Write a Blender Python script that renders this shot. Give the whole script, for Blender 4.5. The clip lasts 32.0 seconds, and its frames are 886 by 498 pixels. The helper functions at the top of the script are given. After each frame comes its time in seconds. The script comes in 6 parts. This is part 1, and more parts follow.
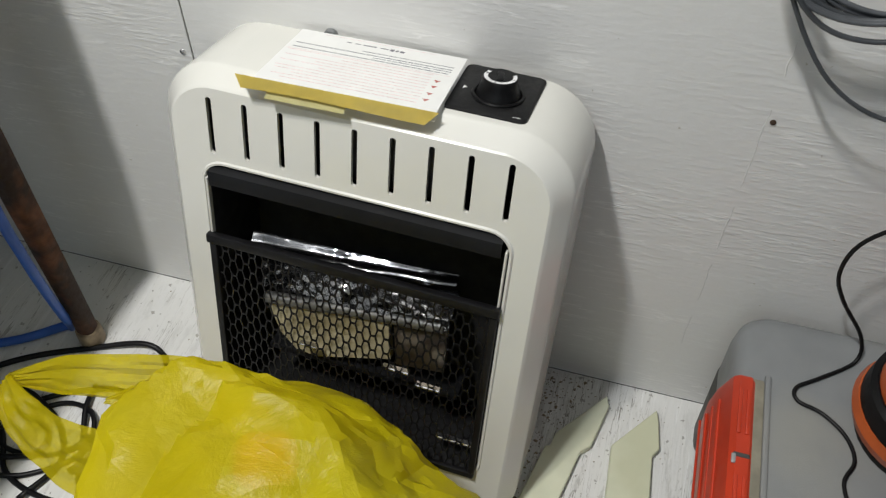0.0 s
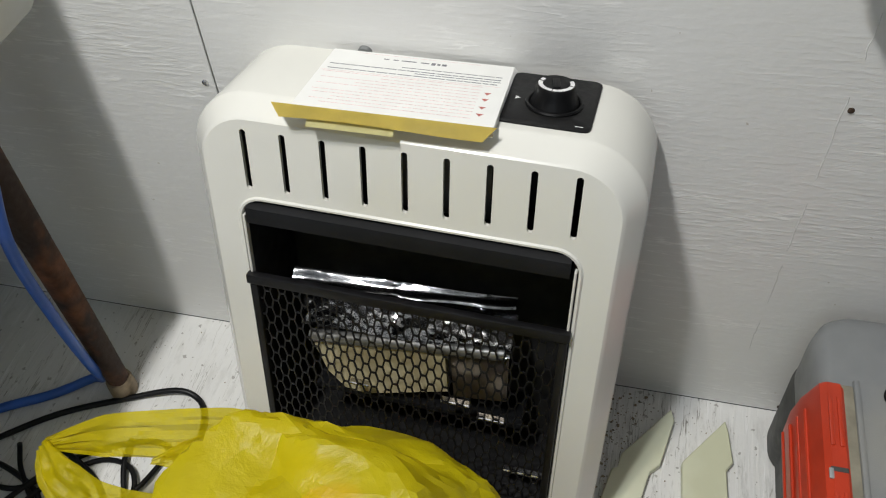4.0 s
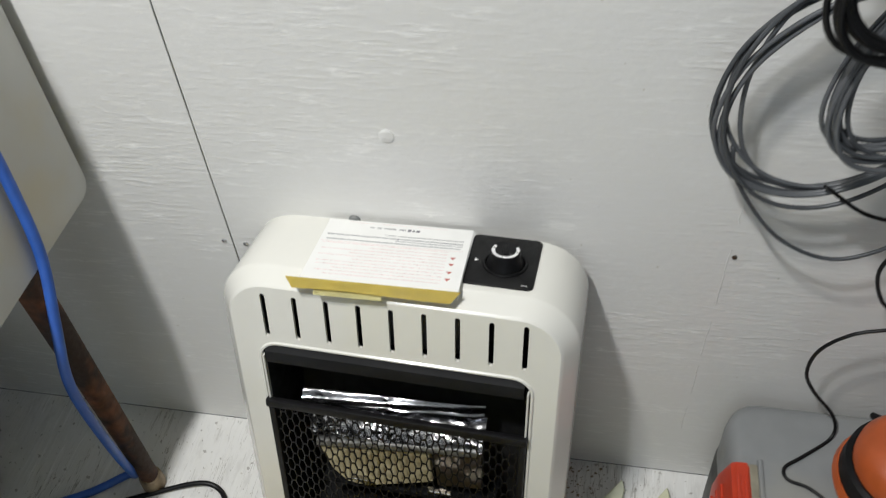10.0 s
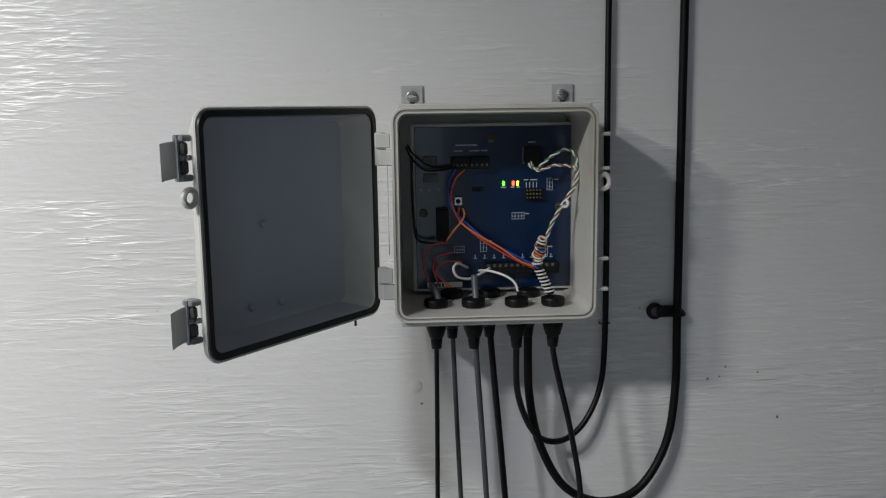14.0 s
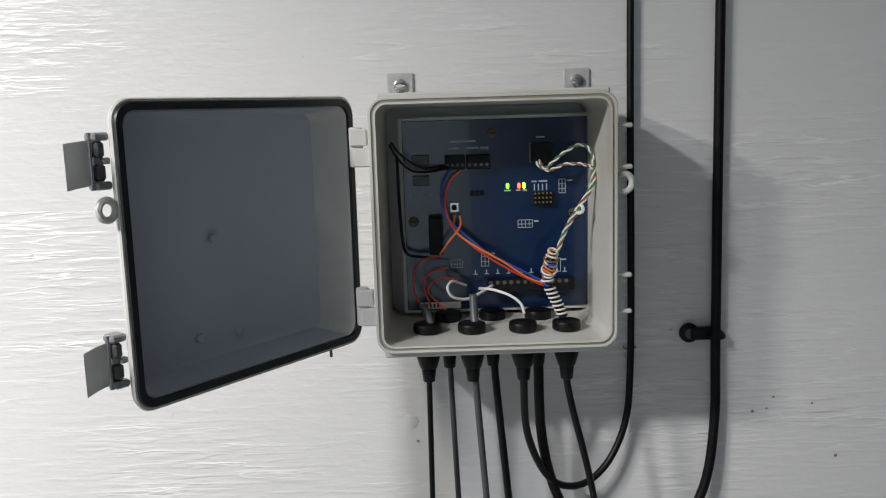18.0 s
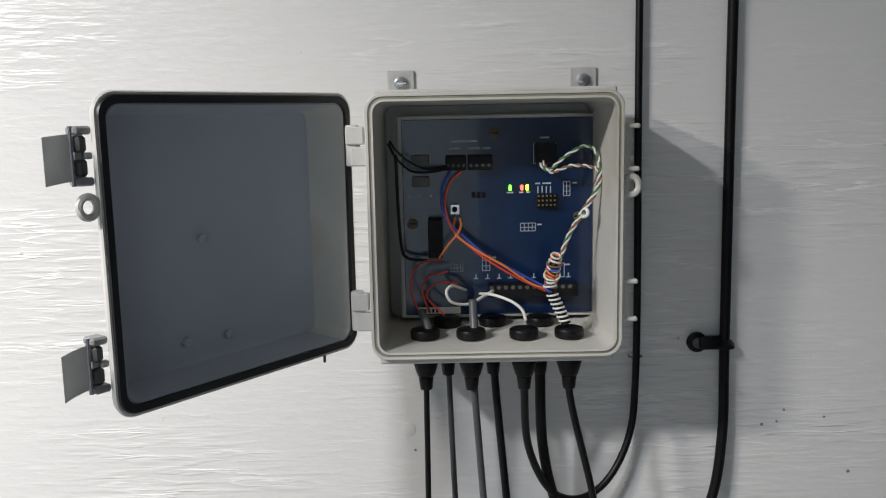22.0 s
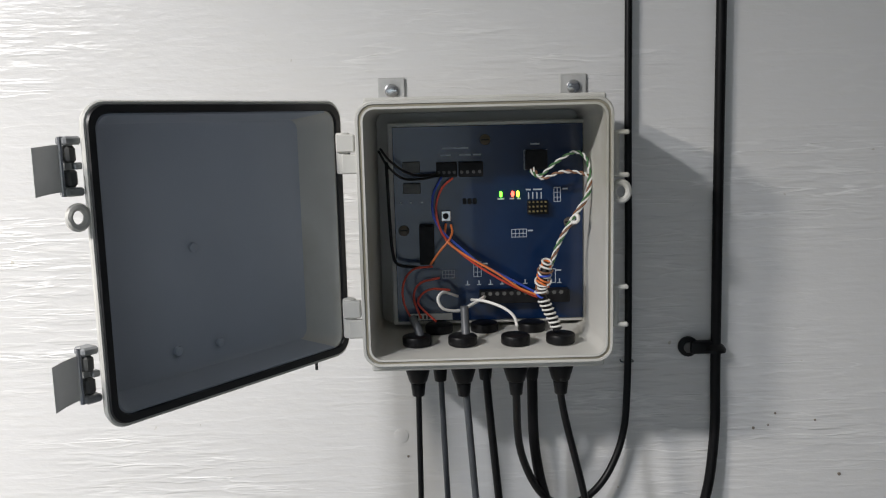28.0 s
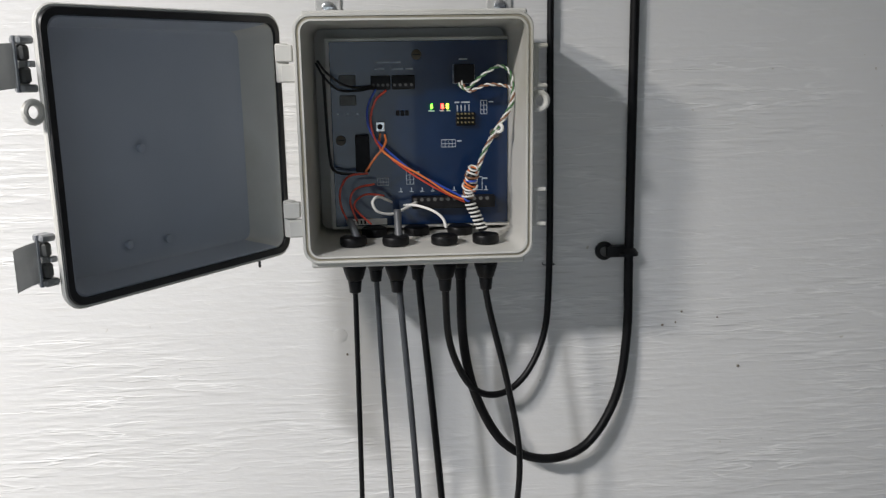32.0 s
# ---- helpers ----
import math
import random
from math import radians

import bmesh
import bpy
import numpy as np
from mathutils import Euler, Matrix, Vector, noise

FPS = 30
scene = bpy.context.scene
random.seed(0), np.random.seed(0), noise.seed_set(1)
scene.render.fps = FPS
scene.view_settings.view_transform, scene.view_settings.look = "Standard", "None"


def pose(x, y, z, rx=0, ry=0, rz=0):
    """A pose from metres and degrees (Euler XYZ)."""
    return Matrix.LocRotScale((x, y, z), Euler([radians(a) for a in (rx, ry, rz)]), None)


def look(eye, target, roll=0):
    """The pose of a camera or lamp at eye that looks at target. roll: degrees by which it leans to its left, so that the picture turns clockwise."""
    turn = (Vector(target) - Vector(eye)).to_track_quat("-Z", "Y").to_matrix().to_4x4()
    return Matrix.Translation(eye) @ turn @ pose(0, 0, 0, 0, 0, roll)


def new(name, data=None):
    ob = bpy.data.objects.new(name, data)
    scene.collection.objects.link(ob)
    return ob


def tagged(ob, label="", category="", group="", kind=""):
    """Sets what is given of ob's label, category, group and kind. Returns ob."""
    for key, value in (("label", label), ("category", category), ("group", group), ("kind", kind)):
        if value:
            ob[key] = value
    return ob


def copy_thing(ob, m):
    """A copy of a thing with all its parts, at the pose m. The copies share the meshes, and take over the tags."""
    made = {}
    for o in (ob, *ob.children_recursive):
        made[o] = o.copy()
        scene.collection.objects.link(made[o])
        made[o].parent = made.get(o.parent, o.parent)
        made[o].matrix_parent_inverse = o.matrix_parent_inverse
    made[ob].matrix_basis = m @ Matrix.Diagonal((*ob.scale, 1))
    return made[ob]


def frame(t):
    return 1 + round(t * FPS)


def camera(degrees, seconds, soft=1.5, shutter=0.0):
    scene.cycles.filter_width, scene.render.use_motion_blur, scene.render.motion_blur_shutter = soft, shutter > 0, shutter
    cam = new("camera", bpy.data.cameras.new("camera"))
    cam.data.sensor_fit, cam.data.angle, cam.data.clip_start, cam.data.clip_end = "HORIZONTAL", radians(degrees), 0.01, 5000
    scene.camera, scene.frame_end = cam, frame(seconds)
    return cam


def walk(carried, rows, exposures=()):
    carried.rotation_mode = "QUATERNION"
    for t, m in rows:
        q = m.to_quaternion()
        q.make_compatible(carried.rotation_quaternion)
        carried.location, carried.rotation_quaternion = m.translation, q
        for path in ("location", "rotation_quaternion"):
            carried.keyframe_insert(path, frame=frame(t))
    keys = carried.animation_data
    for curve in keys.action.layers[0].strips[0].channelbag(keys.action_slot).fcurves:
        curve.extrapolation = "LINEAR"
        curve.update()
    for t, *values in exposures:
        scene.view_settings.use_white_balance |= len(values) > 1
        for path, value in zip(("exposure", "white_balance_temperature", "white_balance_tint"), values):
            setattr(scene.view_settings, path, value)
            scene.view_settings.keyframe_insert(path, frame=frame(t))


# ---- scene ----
EXPOSURES = (
    (0, 0.37, 6560, 10), (9.4, 0.42, 6560, 10), (10, 0.40, 6500, 10), (11, -0.13, 6400, 12), (12, -0.28, 6400, 12), (13, -0.40, 6400, 12), (14, -0.40, 6400, 12), (17, 0.10, 6460, 13), (20, 0.20, 6540, 14), (31, 0.28, 6540, 14), (32, 0.33, 6540, 14))
cam = camera(54.4, 32.0, soft=1.15, shutter=0.2)
PATH = [
    (0, (0.1684, -0.6782, 1.0366), (-0.0019, -0.0544, 0.2738), 0.66),
    (0.5, (0.1335, -0.6712, 1.0118), (-0.0332, -0.0682, 0.2317), 0.04),
    (1, (0.1286, -0.6571, 1.0031), (-0.0276, -0.0489, 0.2248), -1.43),
    (1.5, (0.1153, -0.6536, 1.0037), (-0.0303, -0.0345, 0.2319), -1.25),
    (2, (0.1093, -0.6502, 1.0060), (-0.0473, -0.0317, 0.2359), -2.42),
    (2.5, (0.1114, -0.6517, 1.0076), (-0.0556, -0.0276, 0.2443), -2.90),
    (3, (0.1063, -0.6520, 1.0083), (-0.0625, -0.0240, 0.2486), -3.18),
    (3.5, (0.1042, -0.6455, 1.0029), (-0.0674, -0.0168, 0.2444), -3.57),
    (5.5, (0.1004, -0.6386, 1.0072), (-0.0753, -0.0019, 0.2563), -3.81),
    (6, (0.0985, -0.6333, 1.0118), (-0.0742, 0.0002, 0.2576), -3.85),
    (6.5, (0.0987, -0.6347, 1.0087), (-0.0736, 0.0030, 0.2579), -3.76),
    (7, (0.0950, -0.6343, 1.0145), (-0.0746, 0.0006, 0.2607), -3.85),
    (7.5, (0.0963, -0.6355, 1.0143), (-0.0749, 0.0015, 0.2628), -4.11),
    (8, (0.0955, -0.6363, 1.0133), (-0.0736, 0.0004, 0.2610), -3.98),
    (8.5, (0.0975, -0.6332, 1.0147), (-0.0737, 0.0026, 0.2621), -4.29),
    (9, (0.0966, -0.6342, 1.0258), (-0.0731, -0.0010, 0.2706), -4.18),
    (9.5, (0.0993, -0.6468, 1.0757), (-0.0723, -0.0062, 0.3272), -4.37),
    (10, (0.1292, -0.6913, 1.2364), (-0.0248, -0.0306, 0.5017), -4.67),
    (10.5, (0.1868, -0.7835, 1.4075), (0.0451, -0.0502, 0.7425), -2.64),
    (11, (0.2261, -0.8635, 1.5427), (0.1151, -0.0630, 0.9536), -2.09),
    (11.5, (0.2477, -0.9092, 1.6200), (0.2415, -0.0363, 1.1322), 0.79),
    (12, (0.2701, -0.9026, 1.6677), (0.3201, -0.0018, 1.2364), 0.96),
    (12.5, (0.2728, -0.8831, 1.6995), (0.3797, 0.0490, 1.3533), 0.65),
    (13, (0.2764, -0.8390, 1.7295), (0.3687, 0.1174, 1.4524), 0.89),
    (13.5, (0.3083, -0.7699, 1.7545), (0.3743, 0.2104, 1.5685), 0.12),
    (14, (0.3226, -0.7358, 1.7613), (0.3725, 0.2502, 1.6025), -0.79),
    (14.5, (0.3250, -0.7082, 1.7629), (0.3615, 0.2793, 1.6096), -0.24),
    (16.5, (0.3493, -0.6471, 1.7584), (0.3581, 0.3423, 1.6135), -1.48),
    (17, (0.3489, -0.6371, 1.7566), (0.3577, 0.3518, 1.6085), -1.65),
    (17.5, (0.3512, -0.6270, 1.7533), (0.3592, 0.3612, 1.6007), -1.78),
    (18, (0.3567, -0.6329, 1.7543), (0.3659, 0.3545, 1.5964), -1.72),
    (18.5, (0.3537, -0.6349, 1.7561), (0.3576, 0.3539, 1.6068), -1.35),
    (19, (0.3555, -0.6202, 1.7533), (0.3531, 0.3680, 1.6003), -0.98),
    (19.5, (0.3595, -0.6186, 1.7516), (0.3529, 0.3693, 1.5967), -0.85),
    (20, (0.3632, -0.6178, 1.7524), (0.3533, 0.3707, 1.6016), -0.96),
    (20.5, (0.3638, -0.6124, 1.7511), (0.3552, 0.3763, 1.6017), -0.89),
    (21, (0.3678, -0.6157, 1.7510), (0.3624, 0.3725, 1.5978), -0.92),
    (21.5, (0.3643, -0.6149, 1.7499), (0.3606, 0.3736, 1.5991), -1.09),
    (22, (0.3634, -0.6137, 1.7507), (0.3619, 0.3745, 1.5974), -1.12),
    (22.5, (0.3659, -0.6143, 1.7524), (0.3667, 0.3742, 1.6009), -1.48),
    (23, (0.3656, -0.6139, 1.7524), (0.3677, 0.3747, 1.6021), -1.41),
    (23.5, (0.3643, -0.6124, 1.7504), (0.3651, 0.3766, 1.6023), -1.16),
    (24, (0.3644, -0.6168, 1.7534), (0.3650, 0.3725, 1.6073), -1.06),
    (24.5, (0.3649, -0.6177, 1.7527), (0.3655, 0.3716, 1.6072), -0.87),
    (25, (0.3644, -0.6186, 1.7522), (0.3668, 0.3708, 1.6066), -0.93),
    (25.5, (0.3646, -0.6177, 1.7514), (0.3711, 0.3714, 1.6042), -1.01),
    (27.5, (0.3637, -0.6129, 1.7513), (0.3707, 0.3755, 1.6002), -1.09),
    (28, (0.3652, -0.6147, 1.7528), (0.3708, 0.3741, 1.6035), -1.42),
    (28.5, (0.3650, -0.6136, 1.7525), (0.3687, 0.3755, 1.6048), -1.59),
    (29, (0.3647, -0.6143, 1.7542), (0.3691, 0.3747, 1.6063), -1.69),
    (29.5, (0.3666, -0.6165, 1.7541), (0.3700, 0.3728, 1.6086), -1.85),
    (30, (0.3680, -0.6196, 1.7549), (0.3727, 0.3696, 1.6086), -1.45),
    (30.5, (0.3680, -0.6250, 1.7537), (0.3756, 0.3642, 1.6073), -1.47),
    (31, (0.3659, -0.6330, 1.7481), (0.3837, 0.3549, 1.5937), -0.92),
    (31.5, (0.3648, -0.6427, 1.7419), (0.3910, 0.3397, 1.5566), -1.30),
    (32, (0.3721, -0.6648, 1.7327), (0.4387, 0.3103, 1.5210), -0.91),
]
walk(cam, [(t, look(eye, target, roll)) for t, eye, target, roll in PATH], EXPOSURES)

# ---------------------------------------------------------------- light
world = bpy.data.worlds.new("dim_room")
scene.world = world
world.use_nodes = True
world.node_tree.nodes["Background"].inputs[0].default_value = (0.8, 0.9, 1.0, 1)
world.node_tree.nodes["Background"].inputs[1].default_value = 0.02


def ceiling_lamp(name, m, energy, colour, size):
    """A round fitting that shines downwards."""
    data = bpy.data.lights.new(name, "AREA")
    data.energy, data.color = energy, colour
    data.shape, data.size = "DISK", size
    ob = new(name, data)
    ob.matrix_world = m
    return ob


ceiling_lamp("warm_ceiling_light", pose(-0.38, -0.71, 2.15, 0, 5, 0), 11.5, (1.0, 0.965, 0.895), 0.10)
ceiling_lamp("cool_ceiling_light", pose(-0.385, -0.94, 2.325, 0, 13, 0), 18.5, (0.95, 0.975, 1.0), 0.11)

# cool fill lamp in an assumed, unseen window; brightens shade, mirrors in the board
rear_fill = bpy.data.lights.new("unseen_window_fill", "AREA")
rear_fill.shape, rear_fill.size, rear_fill.size_y = "RECTANGLE", 0.88, 1.08
rear_fill.energy, rear_fill.color = 2.4, (0.76, 0.92, 1.0)
new("unseen_window_fill", rear_fill).matrix_world = pose(0.05, -2.53, 1.55, 90, 0, 0)


# ---------------------------------------------------------------- helpers of this scene
def link(name, bm, material, parent=None, label="", smooth=True, category="", group="", kind="", sharp=35):
    me = bpy.data.meshes.new(name)
    bm.normal_update()
    if smooth:
        lim = math.radians(sharp)
        for f in bm.faces:
            f.smooth = True
        for e in bm.edges:
            if len(e.link_faces) == 2 and e.calc_face_angle(0) > lim:
                e.smooth = False
    bm.to_mesh(me)
    bm.free()
    for m in material if isinstance(material, (list, tuple)) else (material,):
        me.materials.append(m)
    ob = new(name, me)
    if parent is not None:
        ob.parent = parent
    return tagged(ob, label, category, group, kind)


def part(name, bm, material, parent, label="", smooth=True, sharp=35):
    return link(name, bm, material, parent, label, smooth, sharp=sharp)


def empty(name, m, label, category, group="", kind=""):
    ob = new(name)
    ob.empty_display_size = 0.02
    ob.matrix_world = m
    return tagged(ob, label, category, group, kind)


def box(x0, x1, y0, y1, z0, z1, r=0.0, seg=2, bm=None):
    """A box between the limits, its edges rounded by r."""
    own = bmesh.new()
    bmesh.ops.create_cube(own, size=1)
    for v in own.verts:
        v.co = ((x0 + x1) / 2 + v.co.x * (x1 - x0), (y0 + y1) / 2 + v.co.y * (y1 - y0), (z0 + z1) / 2 + v.co.z * (z1 - z0))
    if r > 0:
        bmesh.ops.bevel(own, geom=own.edges[:], offset=r, segments=seg, profile=0.5, affect="EDGES", clamp_overlap=True)
    return merged(own, bm)


def merged(own, bm):
    """Adds a bmesh to another one, if there is one."""
    if bm is None:
        return own
    me = bpy.data.meshes.new("t")
    own.to_mesh(me)
    own.free()
    bm.from_mesh(me)
    bpy.data.meshes.remove(me)
    return bm


def moved(bm, m):
    bmesh.ops.transform(bm, matrix=m, verts=bm.verts[:])
    return bm


def cyl(r, z0, z1, seg=20, r2=None, bevel=0.0, bm=None, m=None):
    """An upright cylinder or cone with rounded rims."""
    own = bmesh.new()
    bmesh.ops.create_cone(own, cap_ends=True, segments=seg, radius1=r, radius2=r if r2 is None else r2, depth=z1 - z0)
    bmesh.ops.translate(own, vec=(0, 0, (z0 + z1) / 2), verts=own.verts[:])
    if bevel > 0:
        rims = [e for e in own.edges if abs(e.verts[0].co.z - e.verts[1].co.z) < 1e-7]
        bmesh.ops.bevel(own, geom=rims, offset=bevel, segments=2, profile=0.5, affect="EDGES", clamp_overlap=True)
    if m is not None:
        moved(own, m)
    return merged(own, bm)


def ball(r, m=None, seg=14, bm=None, squash=1.0):
    own = bmesh.new()
    bmesh.ops.create_uvsphere(own, u_segments=seg, v_segments=max(6, seg // 2), radius=r)
    for v in own.verts:
        v.co.z *= squash
    if m is not None:
        moved(own, m)
    return merged(own, bm)


def smoothed(points, steps=6, closed=False):
    """A Catmull-Rom line through the points."""
    p = [Vector(q) for q in points]
    n = len(p)
    out = []
    for i in range(n if closed else n - 1):
        if closed:
            a, b, c, d = p[(i - 1) % n], p[i], p[(i + 1) % n], p[(i + 2) % n]
        else:
            b, c = p[i], p[i + 1]
            a = p[i - 1] if i else b * 2 - c
            d = p[i + 2] if i + 2 < n else c * 2 - b
        for s in range(steps):
            t = s / steps
            out.append(0.5 * ((2 * b) + (c - a) * t + (2 * a - 5 * b + 4 * c - d) * t * t + (3 * b - a - 3 * c + d) * t ** 3))
    if not closed:
        out.append(p[-1])
    return out


def tube(points, r, seg=8, steps=6, closed=False, bm=None, flat=1.0, radii=None, line=False):
    """A round cord along a smooth line through the points."""
    path = [Vector(q) for q in points] if line else smoothed(points, steps, closed)
    own = bmesh.new()
    n = len(path)
    up = None
    rings = []
    for i, q in enumerate(path):
        a = path[(i - 1) % n] if closed or i else q
        b = path[(i + 1) % n] if closed or i < n - 1 else q
        d = (b - a).normalized()
        if up is None:
            up = d.orthogonal().normalized()
        up = (up - d * up.dot(d)).normalized()
        side = d.cross(up)
        rr = r if radii is None else radii(i / (n - 1))
        rings.append([own.verts.new(q + (up * math.cos(k * math.tau / seg) * flat + side * math.sin(k * math.tau / seg)) * rr) for k in range(seg)])
    for i in range(n if closed else n - 1):
        a, b = rings[i], rings[(i + 1) % n]
        for k in range(seg):
            own.faces.new((a[k], a[(k + 1) % seg], b[(k + 1) % seg], b[k]))
    if not closed:
        own.faces.new(rings[0][::-1])
        own.faces.new(rings[-1])
    bmesh.ops.recalc_face_normals(own, faces=own.faces[:])
    return merged(own, bm)


def round_rect(w, h, r, seg=6):
    """Points of a rectangle with round corners, anticlockwise, about its middle."""
    out = []
    for cx, cy, a0 in ((w / 2 - r, h / 2 - r, 0), (-w / 2 + r, h / 2 - r, 90), (-w / 2 + r, -h / 2 + r, 180), (w / 2 - r, -h / 2 + r, 270)):
        for k in range(seg + 1):
            a = math.radians(a0 + 90 * k / seg)
            out.append((cx + r * math.cos(a), cy + r * math.sin(a)))
    return out


def loft(loops, cap_first=True, cap_last=True, bm=None, closed=False):
    """A skin through loops of equally many points."""
    own = bmesh.new()
    rings = [[own.verts.new(q) for q in loop] for loop in loops]
    n = len(rings[0])
    for i in range(len(rings) if closed else len(rings) - 1):
        a, b = rings[i], rings[(i + 1) % len(rings)]
        for k in range(n):
            own.faces.new((a[k], a[(k + 1) % n], b[(k + 1) % n], b[k]))
    if not closed and cap_first:
        own.faces.new(rings[0][::-1])
    if not closed and cap_last:
        own.faces.new(rings[-1])
    bmesh.ops.recalc_face_normals(own, faces=own.faces[:])
    return merged(own, bm)


# ---------------------------------------------------------------- materials
def material(name, colour, rough=0.5, metal=0.0, vary=0.12, scale=30.0, bump=0.0, bump_scale=200.0, stretch=(1, 1, 1), second=None, amount=0.35, coat=0.0, spec=0.5):
    """Paint, plastic or metal: a colour that varies at two scales, wear in the second colour, fine relief."""
    m = bpy.data.materials.new(name)
    m.use_nodes = True
    nt = m.node_tree
    b = nt.nodes["Principled BSDF"]
    b.inputs["Roughness"].default_value, b.inputs["Metallic"].default_value = rough, metal
    b.inputs["Coat Weight"].default_value = coat
    b.inputs["Specular IOR Level"].default_value = spec
    co = nt.nodes.new("ShaderNodeTexCoord")
    mp = nt.nodes.new("ShaderNodeMapping")
    mp.inputs["Scale"].default_value = stretch
    nt.links.new(co.outputs["Object"], mp.inputs["Vector"])

    def cloud(s, detail=4.0):
        n = nt.nodes.new("ShaderNodeTexNoise")
        n.inputs["Scale"].default_value, n.inputs["Detail"].default_value = s, detail
        nt.links.new(mp.outputs[0], n.inputs["Vector"])
        return n

    def ramp(src, a, b_, ca, cb):
        r = nt.nodes.new("ShaderNodeValToRGB")
        r.color_ramp.elements[0].position, r.color_ramp.elements[1].position = a, b_
        r.color_ramp.elements[0].color, r.color_ramp.elements[1].color = (*ca, 1), (*cb, 1)
        nt.links.new(src, r.inputs[0])
        return r

    low = tuple(c * (1 - vary) for c in colour)
    high = tuple(min(1, c * (1 + vary)) for c in colour)
    base = ramp(cloud(scale).outputs[0], 0.35, 0.65, low, high).outputs[0]
    if second:
        mask = ramp(cloud(scale * 0.23, 6.0).outputs[0], 0.62 - amount * 0.4, 0.72 - amount * 0.3, (0, 0, 0), (1, 1, 1)).outputs[0]
        mix = nt.nodes.new("ShaderNodeMix")
        mix.data_type = "RGBA"
        nt.links.new(mask, mix.inputs[0])
        nt.links.new(base, mix.inputs[6])
        mix.inputs[7].default_value = (*second, 1)
        base = mix.outputs[2]
    nt.links.new(base, b.inputs["Base Color"])
    rr = ramp(cloud(scale * 2.1).outputs[0], 0.3, 0.7, (rough * 0.85,) * 3, (min(1, rough * 1.15),) * 3)
    nt.links.new(rr.outputs[0], b.inputs["Roughness"])
    if bump > 0:
        bp = nt.nodes.new("ShaderNodeBump")
        bp.inputs["Strength"].default_value, bp.inputs["Distance"].default_value = bump, 0.001
        nt.links.new(cloud(bump_scale).outputs[0], bp.inputs["Height"])
        nt.links.new(bp.outputs[0], b.inputs["Normal"])
    return m



